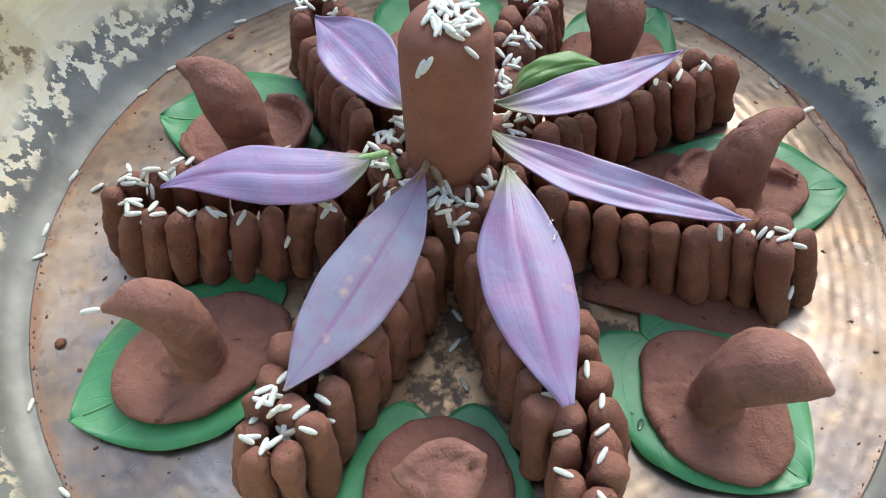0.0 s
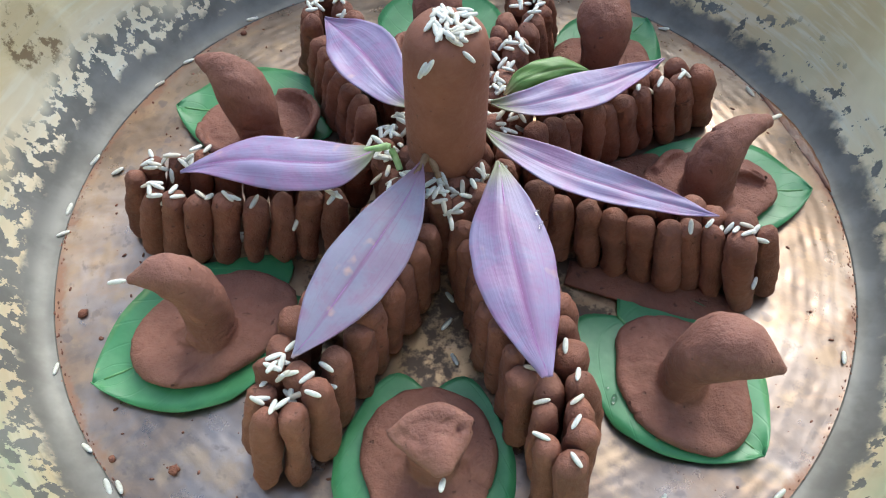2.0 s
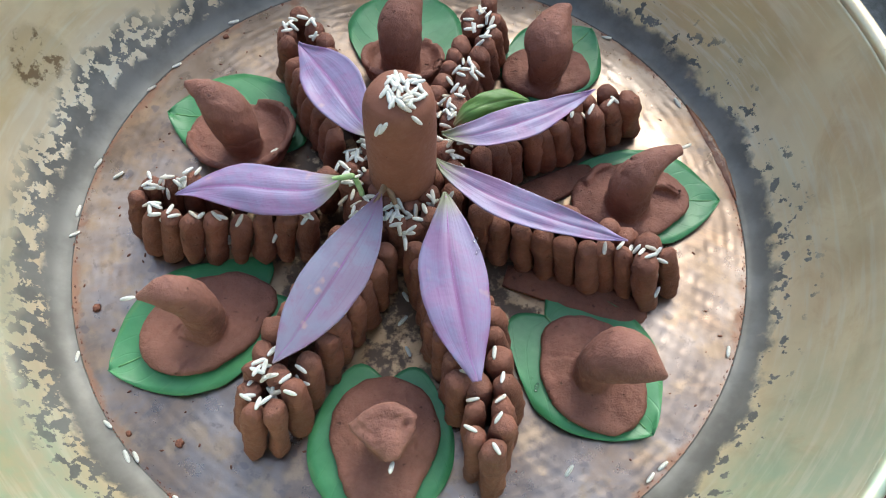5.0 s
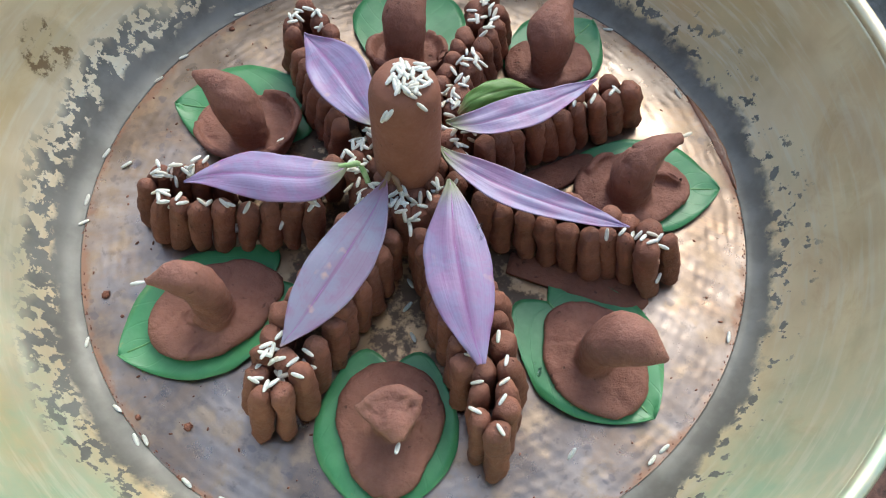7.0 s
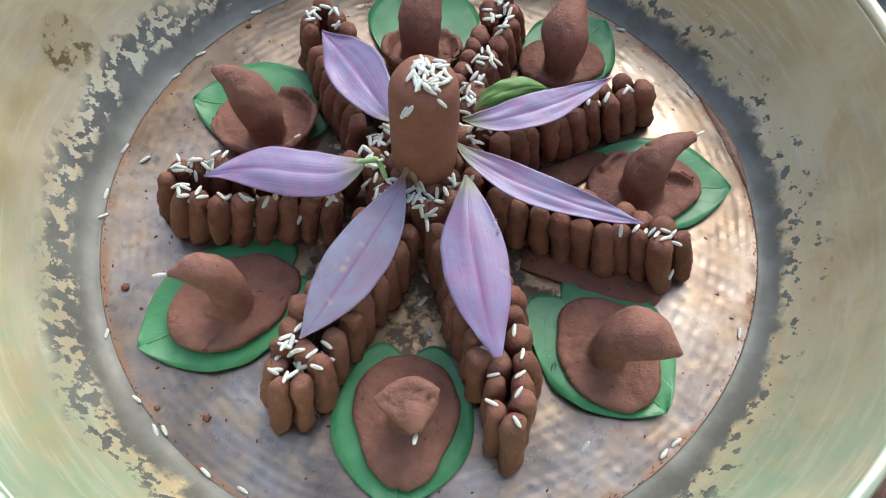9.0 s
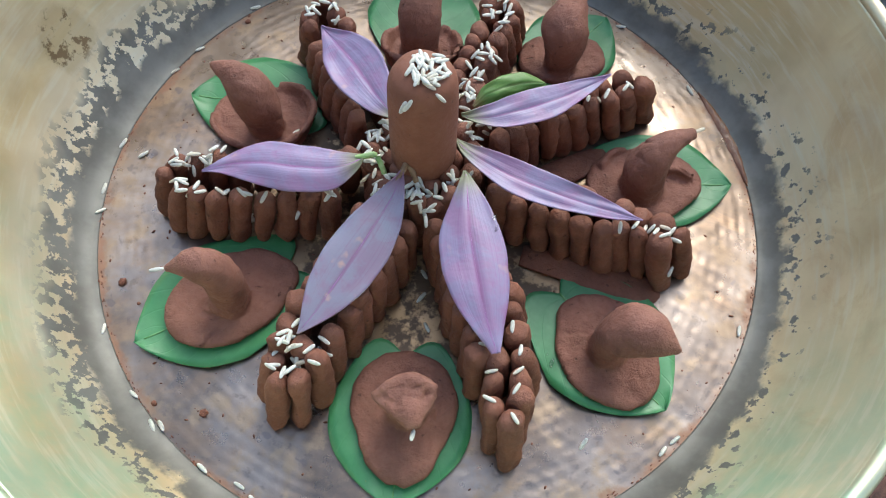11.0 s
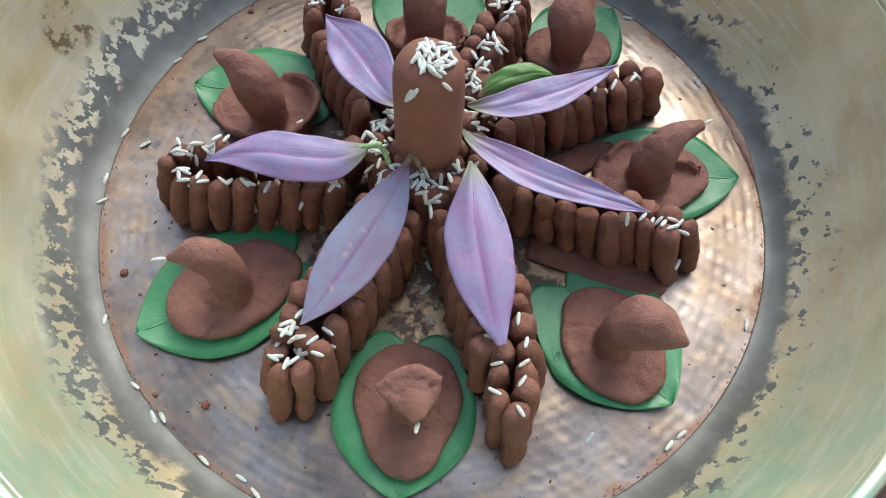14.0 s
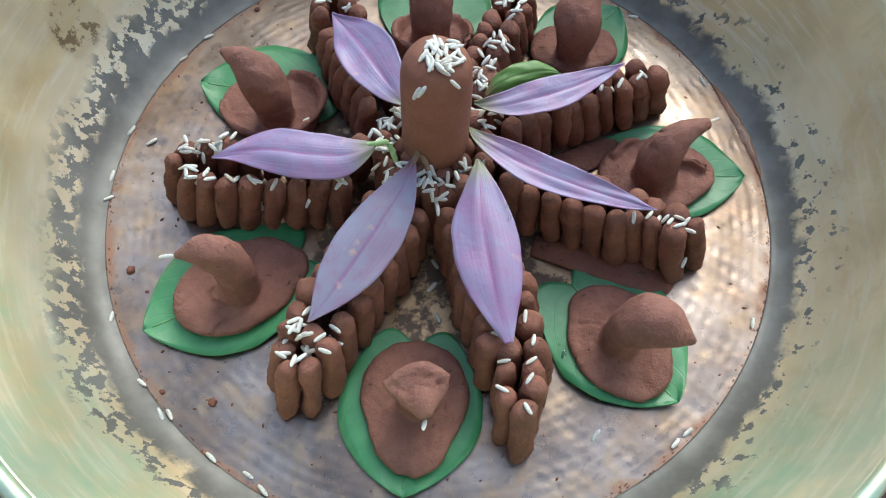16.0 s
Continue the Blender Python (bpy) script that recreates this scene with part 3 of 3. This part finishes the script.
clay_figure((118.3, 6.8), (29.4, 21.2), 3, [(116, 2.2, 3, 10.8), (114.6, 1, 14, 10.2), (113.8, 0.6, 26, 10.0), (116, 1.8, 34.5, 8.8), (121, 4.8, 39, 6.4), (127.5, 8.6, 40, 4.2), (134.5, 12.8, 38.5, 2.4)], 1.05, (-0.51, 0.86, 0), FIG + ", edge torn", 0.0, [[(128, 12, 7, 2.0), (136, 11, 8, 2.2), (142, 7, 7, 1.8)], [(96, 14, 5.5, 1.8), (103, 22, 6.5, 2.0), (110, 25, 5, 1.6)]])
clay_figure((79, 86), (25, 17), 8, [(78, 79, 3, 8.2), (78, 79, 14, 9.0), (78, 81, 24, 11.5), (78, 85, 31, 12), (83, 96, 36, 6.5), (88, 102, 36, 2)], 1.05, (1, -0.5, 0), FIG + " turned outwards")
clay_figure((2, 88), (22, 18), 0, [(1, 85, 3, 10), (1, 85, 15, 10.2), (1, 87, 27, 11.5), (2, 92, 36, 11), (7, 103, 39, 6), (11, 110, 39, 2)], 1.0, (1, -0.3, 0), "bent-necked brown clay figure in a cupped disc", 0.0,
            [turned_edge(2, 88, 18.5 + 1.2 * k, 14.5 + 1.2 * k, 120, 420, 6 + 3 * k, 2.2) for k in range(3)])
clay_figure((-80, 38), (27, 21), -15, [(-76.4, 31.5, 3, 8.6), (-76.8, 31.5, 15, 9.6), (-78.5, 32.4, 27, 10.8), (-82, 34.2, 36, 10.2), (-87, 36.8, 41, 7.4), (-93, 40, 41.5, 4.2), (-99, 43, 40.5, 1.4)], 1.06, (0.46, 0.89, 0), "bent-necked brown clay figure, its disc curled up", 0.0,
            [turned_edge(-80, 38, 25 + 1.5 * k, 19 + 1.5 * k, -80, 75, 5 + 4 * k, 1.9) for k in range(3)] + [turned_edge(-80, 38, 24.5 + k, 19 + k, 175, 262, 5 + 3 * k, 1.8) for k in range(2)])


def leaf(tip, base, width, label, lobe=0.13, lift=0.004):
    """A heart-shaped leaf, lying under a clay disc. In mm."""
    t, b = Vector((tip[0], tip[1])) / 1000, Vector((base[0], base[1])) / 1000
    axis = t - b
    length = axis.length
    axis.normalize()
    side = Vector((-axis.y, axis.x))
    nu, nv = 34, 18
    bm = bmesh.new()
    uvs = bm.loops.layers.uv.new("UVMap")
    seed = Vector((tip[0] * 0.11, tip[1] * 0.07, 3.1))
    grid, at = [], {}
    for i in range(nu + 1):
        u = i / nu
        w = width / 2000 * (1 - u) ** 0.72 * (1 + 1.6 * u) / 1.13 * (1 - 0.3 * u ** 4)
        row = []
        for j in range(nv + 1):
            v = 2 * j / nv - 1
            start = -lobe * math.sin(math.pi * min(1, abs(v) * 1.05)) + 0.2 * v ** 4
            along = length * (start + (1 - start) * u)
            p = b + axis * along + side * (w * v * (1 + 0.03 * noise.noise(Vector((u * 5, v, 0)) + seed)))
            z = floor_z(p.x, p.y) + 0.0012 + lift * 0.5 * abs(v) ** 2 * (0.6 + 0.9 * noise.noise(Vector((u * 3, v * 1.2, 0)) + seed)) + 0.0022 * max(0, u - 0.85) / 0.15
            vert = bm.verts.new((p.x, p.y, max(z, floor_z(p.x, p.y) + 0.0008)))
            at[vert] = (u, j / nv)
            row.append(vert)
        grid.append(row)
    for a, c in zip(grid, grid[1:]):
        for j in range(nv):
            f = bm.faces.new((a[j], c[j], c[j + 1], a[j + 1]))
            for lp in f.loops:
                lp[uvs].uv = at[lp.vert]
    spine = [tuple(r[nv // 2].co) for r in grid[::4]]
    ob = thing("green_leaf", bm, LEAF, label, "leaf", "leaves under the clay figures")
    mod = ob.modifiers.new("thick", "SOLIDIFY")
    mod.thickness, mod.offset = 0.0005, 1
    bm = bmesh.new()
    tube(bm, [(x, y, z + 0.0005, 0.0006 - 0.00035 * i / len(spine)) for i, (x, y, z) in enumerate(spine)], 8, 30)
    part("midrib", bm, RIB, ob, "pale green midrib")
    return ob


LEAFY = "glossy green leaf under a clay disc"
leaf((-124, -87), (-58, -47), 63, LEAFY)
leaf((-2, -157), (1, -90), 63, LEAFY)
leaf((118, -112), (73, -56), 64, LEAFY + ", pale-veined")
leaf((164, 8), (98, 12), 55, LEAFY + ", long tip")
leaf((107, 119), (68, 80), 52, LEAFY)
leaf((4, 148), (0, 92), 64, LEAFY)
leaf((-121, 55), (-54, 51), 58, LEAFY + ", its tip turned up")


# ---- petals ----
def petal(root, tip, low, high, material, label, bow=0.004, tilt=0.0, cup=-0.1, curl=0.0, stem=None, category="petal", blunt=0.25):
    """A long pointed petal from root to tip (mm), lying on the clay rolls. low, high: how far its two edges
    stand off the straight line from root to tip; tilt: degrees about that line; curl: how far the edges roll up."""
    a, b = Vector(root) / 1000, Vector(tip) / 1000
    axis = b - a
    length = axis.length
    axis.normalize()
    side = Vector((0, 0, 1)).cross(axis).normalized()
    side = Matrix.Rotation(radians(tilt), 3, axis) @ side
    up = axis.cross(side)
    nu, nv = 56, 20
    at_u = [0, 0.06, 0.18, 0.32, 0.46, 0.6, 0.74, 0.86, 0.95, 1]
    bm = bmesh.new()
    uvs = bm.loops.layers.uv.new("UVMap")
    edges = glide([(u, l, h) for u, l, h in zip(at_u, [-0.7, *low, -blunt], [0.7, *high, blunt])], nu)
    grid, at = [], {}
    for u, lo, hi in edges:
        u = min(max(float(u), 0.0), 1.0)
        lo, hi = min(lo, hi - 0.4), max(hi, lo + 0.4)
        mid, half = (lo + hi) / 2000, (hi - lo) / 2000
        row = []
        for j in range(nv + 1):
            v = 2 * j / nv - 1
            edge = 1 + 0.035 * noise.noise((u * 9 + root[0], 2 if v > 0 else 9, root[1])) * abs(v)
            p = a + axis * (length * u) + side * (mid + half * v * edge)
            swell = math.sin(math.pi * u)
            h = bow * swell + cup * half * v * v
            h -= 0.0006 * math.exp(-(v / 0.09) ** 2) * swell
            h += 0.0010 * noise.noise((u * 5, v * 1.6, root[0])) + 0.00014 * noise.noise((u * 4, v * 7, root[1] + 3))
            h += (curl / 1000 + 0.0016 * noise.noise((u * 4.5 + root[1], 4 if v > 0 else 7, root[0]))) * abs(v) ** 5
            vert = bm.verts.new(p + up * h)
            at[vert] = (u, j / nv)
            row.append(vert)
        grid.append(row)
    for r, s in zip(grid, grid[1:]):
        for j in range(nv):
            f = bm.faces.new((r[j], s[j], s[j + 1], r[j + 1]))
            for lp in f.loops:
                lp[uvs].uv = at[lp.vert]
    spine = [tuple(r[nv // 2].co) for r in grid[3:-5:6]]
    ob = thing("flower_petal", bm, material, label, category, "petals on the clay star")
    mod = ob.modifiers.new("thick", "SOLIDIFY")
    mod.thickness, mod.offset = 0.0005, 0
    bm = bmesh.new()
    tube(bm, [(x, y, z - 0.0001, 0.0004 - 0.0002 * i / len(spine)) for i, (x, y, z) in enumerate(spine)], 8, 40)
    part("midrib", bm, GREEN_RIB if material is GREEN_PETAL else PURPLE, ob, "darker midrib")
    if stem:
        bm = bmesh.new()
        end = a - axis * 0.005
        tube(bm, [(*(a + axis * 0.014), 0.0005), (*a, 0.0013), (*end, 0.0014), (end.x + 0.003, end.y - 0.004, end.z - 0.004, 0.0013), (end.x + 0.004, end.y - 0.006, end.z - 0.006, 0.0012)], 8, 16)
        part("stalk", bm, stem, ob, "short stalk at the petal's foot")
    return ob


petal((-20, -11.8, 51), (-94.4, -17.4, 43), [-1.5, -4.2, -7, -9.4, -11.4, -9.7, -6, -2.2], [7.8, 14.7, 15.9, 14.7, 11.5, 7.2, 3, 1], LILAC, "lilac petal with a fresh green stalk, lying on clay rolls", 0.003, -5, -0.14, 0.0, STEM)
petal((-2.7, -20.4, 52), (-42.8, -94.9, 43), [-1.5, -4.4, -7.8, -9.8, -9.8, -8.4, -4.8, -1.7], [4.3, 10.1, 14.2, 16.2, 15.5, 12.8, 8.2, 3.1], GREY_LILAC, "greyish lilac petal with brown blemishes, lying on clay rolls", 0.003, -4, -0.1, 0.6, DRY_STEM)
petal((25.3, -19.3, 53), (39.4, -101.4, 44), [-3.4, -9, -14.8, -17, -16.2, -13, -8.3, -3.8], [3, 6.7, 10, 11.6, 11.2, 8.8, 5.4, 3], LILAC, "broad lilac petal with darker veins, lying on clay rolls", 0.003, 0, -0.14, 0.3, blunt=1.7)
petal((21, -0.6, 50), (105.4, -36.2, 43), [-5.6, -10.5, -14.2, -14.6, -12.5, -9.5, -6, -2.4], [0.7, 1.4, 1.8, 2, 1.8, 1.6, 1.5, 0.6], LILAC, "narrow lilac petal with a purple midrib, lying on clay rolls", 0.002, 8, 0.05, 0.6)
petal((23.5, 13.8, 49), (95.9, 43.4, 45), [-6, -11.4, -14.0, -14.6, -13.2, -9.5, -5.6, -2], [0.3, 1, 2.2, 2.5, 2.2, 1.4, 0.6, 0.2], LILAC, "lilac petal with a purple midrib beside a green sepal", 0.002, 10, 0.05, 0.8)
petal((-6, 10, 50), (-47.4, 68.8, 45), [-3, -7, -10.6, -13.4, -13.2, -10, -5, -1.6], [4.1, 8.9, 11.9, 13.2, 12.4, 9.6, 5.1, 1.8], LILAC, "lilac petal with a dark midrib, tilted on clay rolls", 0.003, -14, 0.12, 0.5)
petal((29.3, 21.2, 46), (64.7, 35.6, 46), [-0.4, -0.6, -1, -1.2, -1.4, -1.6, -1.2, -0.6], [3.1, 7.7, 9.4, 10.3, 10, 9, 6.3, 3], GREEN_PETAL, "small green and brown sepal behind a petal", 0.002, 30, -0.25, 0.0, None, "sepal")


# ---- rice ----
def rice_mesh(seed):
    bm = bmesh.new()
    prof = [(0.2, -0.5), (0.6, -0.46), (0.88, -0.3), (1.0, -0.05), (0.96, 0.2), (0.74, 0.38), (0.38, 0.48), (0.16, 0.5)]
    rings = lathe(bm, prof, 8)
    bm.faces.new(rings[0][::-1])
    bm.faces.new(rings[-1])
    for v in bm.verts:
        v.co.x += 0.25 * math.sin(seed) * (0.25 - v.co.z ** 2) * 2
        v.co = Vector((v.co.z * 0.0061, v.co.x * 0.00098, v.co.y * 0.00078))
    return mesh_of(bm, "rice_grain", RICE)


GRAINS = [rice_mesh(i) for i in range(5)]
verts, faces = [], []
for me, m in solid:
    base = len(verts)
    verts += [m @ v.co for v in me.vertices]
    faces += [[base + i for i in p.vertices] for p in me.polygons]
CLAY_TREE = BVHTree.FromPolygons(verts, faces)


def grain(x, y, turn=None, group="rice on the clay", label="white rice grain on brown clay", lift=0.0):
    """A grain dropped at x, y (mm) onto the clay or the floor."""
    x, y = x / 1000, y / 1000
    hit, normal, _, _ = CLAY_TREE.ray_cast(Vector((x, y, 0.2)), Vector((0, 0, -1)))
    if hit is None:
        hit, normal = Vector((x, y, floor_z(x, y))), Vector((0, 0, 1))
    normal = (Vector((normal.x, normal.y, abs(normal.z))) + Vector((0, 0, 0.7))).normalized()
    turn = random.uniform(0, 360) if turn is None else turn
    q = normal.to_track_quat("Z", "Y").to_matrix().to_4x4()
    ob = new("rice_grain", random.choice(GRAINS))
    s = random.uniform(0.9, 1.08)
    ob.matrix_basis = Matrix.Translation(hit + normal * (0.0007 + lift)) @ q @ pose(0, 0, 0, 0, random.uniform(-14, 14), turn) @ Matrix.Diagonal((s, s, s, 1))
    return tagged(ob, label, "rice grain", group)


def heap(cx, cy, rx, ry, n, turn=0):
    for i in range(int(n * 1.4)):
        a, d = random.uniform(0, 6.283), math.sqrt(random.random())
        x, y = rx * d * math.cos(a), ry * d * math.sin(a)
        c, s = math.cos(radians(turn)), math.sin(radians(turn))
        x, y = cx + x * c - y * s, cy + x * s + y * c
        hit = CLAY_TREE.ray_cast(Vector((x / 1000, y / 1000, 0.2)), Vector((0, 0, -1)))[0]
        if hit is not None and hit.z > 0.032:
            grain(x, y, None, lift=random.uniform(0, 0.001))


heap(8.5, -3, 8, 8, 17)
heap(9, -7, 7, 6, 8)
for x, y, t in [(-1, -16.3, 75), (0.8, -16.8, 65), (13.5, -14.5, 120)]:
    grain(x, y, t)
heap(-101, -13, 11, 9, 17)
for x, y in [(-79, -19), (-77, -20), (-81, -18), (-37, -25), (-35, -26), (-27, -22), (-24, -26)]:
    grain(x, y)
heap(-96, -6, 13, 4, 7)
for x, y, t in [(-106, -23, 20), (-104, -25, 150), (-102, -25, 60), (-97, -23, 130), (-95, -26, 120), (-86, -26, 30), (-84, -25, 130), (-76, -26, 60), (-74, -26, 110), (-66, -27, 0), (-36, -27, 80)]:
    grain(x, y, t)
heap(-48, -104, 7, 10, 15)
for x, y, t in [(-34, -97, 0), (-32, -95, 10), (-31, -99, 40), (-45, -88, 130), (-38, -100, 170), (-35, -106, 5)]:
    grain(x, y, t)
for x, y, t in [(47, -127, 110), (37, -119, 130), (48, -115, 10), (49, -107, 0), (50, -98, 50), (47, -87, 40), (35, -96, 30), (31, -88, 100), (29, -86, 110), (38, -107, 150)]:
    grain(x, y, t)
for x, y, t in [(96, -38, 100), (103, -37, 20), (108, -36, 120), (111, -37, 100), (112, -40, 40), (115, -43, 0), (119, -39, 30), (121, -43, 20), (116, -38, 0), (122, -50, 0)]:
    grain(x, y, t)
for x, y, t in [(92, 37, 160), (95, 36, 0), (100, 44, 120), (102, 46, 60), (107, 44, 80), (109, 46, 70), (86, 34, 10), (105, 42, 30)]:
    grain(x, y, t)
heap(31, 48, 8, 24, 22, -14)
heap(42, 88, 7, 14, 13, -10)
heap(29, 18, 7, 14, 36, 20)
heap(25, 30, 7, 10, 12, 0)
heap(-17, 4, 7, 14, 26)
heap(-14, -20, 8, 8, 9)
heap(6, -24, 12, 5, 18)
heap(7, -35, 5, 6, 8)
heap(24, -17, 5, 5, 5)
heap(-49, 84, 8, 10, 13, 20)
for x, y, t in [(-30, 74, 20), (46, 4, 160), (52, 1, 170), (-60, 26, 40)]:
    grain(x, y, t)
LOOSE, ON_FLOOR = "rice strewn on the bowl's floor", "white rice grain lying on the copper floor"
for x, y, t in [(-123, 90, 40), (-134, 74, 40), (-153, 25, 60), (-141, 18, 40), (-157, -3, 85), (-156, -16, 40), (-141, -79, 95), (-121, -110, 145), (-110, -124, 120), (-106, -124, 125), (-85, -142, 140), (-68, -149, 150), (-61, -155, 135),
                (151, 71, 120), (158, -71, 75), (81, -127, 55), (116, -129, 50), (122, -124, 40), (-51, -29, 105), (116, 116, 160), (87, -44, 5), (8, -48, 120), (7, -60, 50), (10, -75, 115), (-96, 122, 30), (150, 19, 30)]:
    grain(x, y, t, LOOSE, ON_FLOOR)


def tip_grain(x, y, z, turn, dip):
    ob = new("rice_grain", GRAINS[1])
    ob.matrix_basis = pose(x / 1000, y / 1000, z / 1000, 0, dip, turn)
    tagged(ob, "white rice grain stuck in a clay figure's tip", "rice grain", "rice at the figures' tips")


tip_grain(-103.5, -70.6, 49.5, 12, 0)
tip_grain(6.5, -134.5, 38.5, 80, 30)
tip_grain(137.5, 14.5, 42, 30, 5)
tip_grain(14, 115, 47, 60, 0)


# ---- crumbs, silt ----
def crumb(x, y, r, label):
    bm = bmesh.new()
    bmesh.ops.create_icosphere(bm, subdivisions=2, radius=r / 1000)
    for v in bm.verts:
        v.co *= 1 + 0.5 * noise.noise(v.co * 900 + Vector((x, y, 0)))
        v.co.z *= 0.55
    ob = thing("clay_crumb", bm, CLAY, label, "clay crumb", "clay crumbs on the floor")
    ob.location = (x / 1000, y / 1000, floor_z(x / 1000, y / 1000) + r * 0.0003)


for x, y, r in [(-137, -55, 2.0), (-88, -118, 1.9), (-111, -114, 1.3), (-99, 111, 1.6), (-127, -66, 0.9)]:
    crumb(x, y, r, "crumb of brown clay on the copper floor")


def specks():
    bm = bmesh.new()
    for i in range(240):
        a, d = random.uniform(0, 6.283), 0.16 * math.sqrt(random.uniform(0.15, 1))
        x, y, r = CX + d * math.cos(a), CY + d * math.sin(a), random.uniform(0.00018, 0.0006)
        m = Matrix.Translation((x, y, floor_z(x, y) + r * 0.2)) @ pose(0, 0, 0, 0, 0, random.uniform(0, 180)) @ Matrix.Diagonal((r * random.uniform(1, 2.4), r, r * 0.6, 1))
        bmesh.ops.create_icosphere(bm, subdivisions=1, radius=1, matrix=m)
    for i in range(520):
        a = random.choice((random.gauss(3.5, 0.7), random.gauss(5.4, 0.6), random.gauss(0.3, 0.5), random.uniform(0, 6.283)))
        d, r = 0.1644 + random.gauss(0, 0.0008), random.uniform(0.0001, 0.00042)
        x, y = CX + d * math.cos(a), CY + d * math.sin(a)
        m = Matrix.Translation((x, y, floor_z(x, y) + r * 0.25)) @ pose(0, 0, 0, 0, 0, math.degrees(a)) @ Matrix.Diagonal((r, r * random.uniform(1, 3), r * 0.6, 1))
        bmesh.ops.create_icosphere(bm, subdivisions=1, radius=1, matrix=m)
    thing("clay_specks", bm, CLAY, "tiny brown clay specks on the copper floor", "specks", kind="stuff")


specks()


def wet_silt():
    bm = bmesh.new()
    rows = []
    for i in range(61):
        f = i / 60
        a = radians(6 + 22 * f)
        w = 0.0026 * math.sin(math.pi * f) ** 0.6 * (1 + 0.3 * noise.noise((f * 9, 0, 0)))
        row = []
        for j in range(7):
            s = j / 6
            r = 0.1655 - w + 2 * w * s * 0.9
            rise = 0.0006 * math.sin(math.pi * s)
            z = 0.0003 + rise + max(0, r - 0.165) * 0.35
            row.append(bm.verts.new((CX + r * math.cos(a), CY + r * math.sin(a), z)))
        rows.append(row)
    for a, b in zip(rows, rows[1:]):
        for j in range(6):
            bm.faces.new((a[j], a[j + 1], b[j + 1], b[j]))
    thing("wet_silt", bm, SILT, "wet streak of reddish clay silt along the bowl's edge", "silt")


wet_silt()


# ---- beside the bowl ----
def dark_vessel():
    root = tagged(new("dark_vessel"), "dark steel vessel with a pale rim beside the bowl", "vessel")
    root.location = (0.336, 0.187, -0.010)
    bm = bmesh.new()
    prof = [(0.002, 0.004), (0.040, 0.004), (0.052, 0.012), (0.060, 0.030), (0.064, 0.048), (0.0655, 0.048), (0.0615, 0.028), (0.053, 0.008), (0.042, 0.0), (0.002, 0.0)]
    lathe(bm, prof, 72)
    part("body", bm, STEEL, root)
    bm = bmesh.new()
    lathe(bm, [(0.065 + 0.0017 * math.cos(a), 0.0485 + 0.0017 * math.sin(a)) for a in [2 * math.pi * i / 10 for i in range(10)]], 72, True)
    part("rim", bm, PALE_RIM, root, "pale worn rim")


dark_vessel()


# ---- water drops ----
WATER = bpy.data.materials.new("water")
WATER.use_nodes = True
water = WATER.node_tree.nodes["Principled BSDF"]
water.inputs["Roughness"].default_value, water.inputs["IOR"].default_value, water.inputs["Transmission Weight"].default_value = 0.02, 1.33, 1.0


def drop(x, y, z, r, long, label):
    bm = bmesh.new()
    bmesh.ops.create_uvsphere(bm, u_segments=16, v_segments=10, radius=1)
    for v in bm.verts:
        v.co = Vector((v.co.x * r * long, v.co.y * r, max(v.co.z, -0.2) * r * 0.6)) / 1000
        v.co.x *= 1 + 0.2 * noise.noise(v.co * 700)
    ob = thing("water_drop", bm, WATER, label, "water drop", "water drops")
    ob.matrix_basis = pose(x / 1000, y / 1000, z / 1000, 0, 0, 70)


for x, y, z, r, long in [(68, -91, 5.2, 1.1, 2.2), (66, -87, 5.0, 0.8, 1.2), (73, -97, 5.2, 0.6, 1.0)]:
    drop(x, y, z, r, long, "clear water drop on a green leaf")
for x, y, z, r, long in [(38.5, -42, 52.5, 1.0, 1.6), (39.5, -47, 51.8, 0.8, 2.4)]:
    drop(x, y, z, r, long, "clear water drop on a lilac petal")
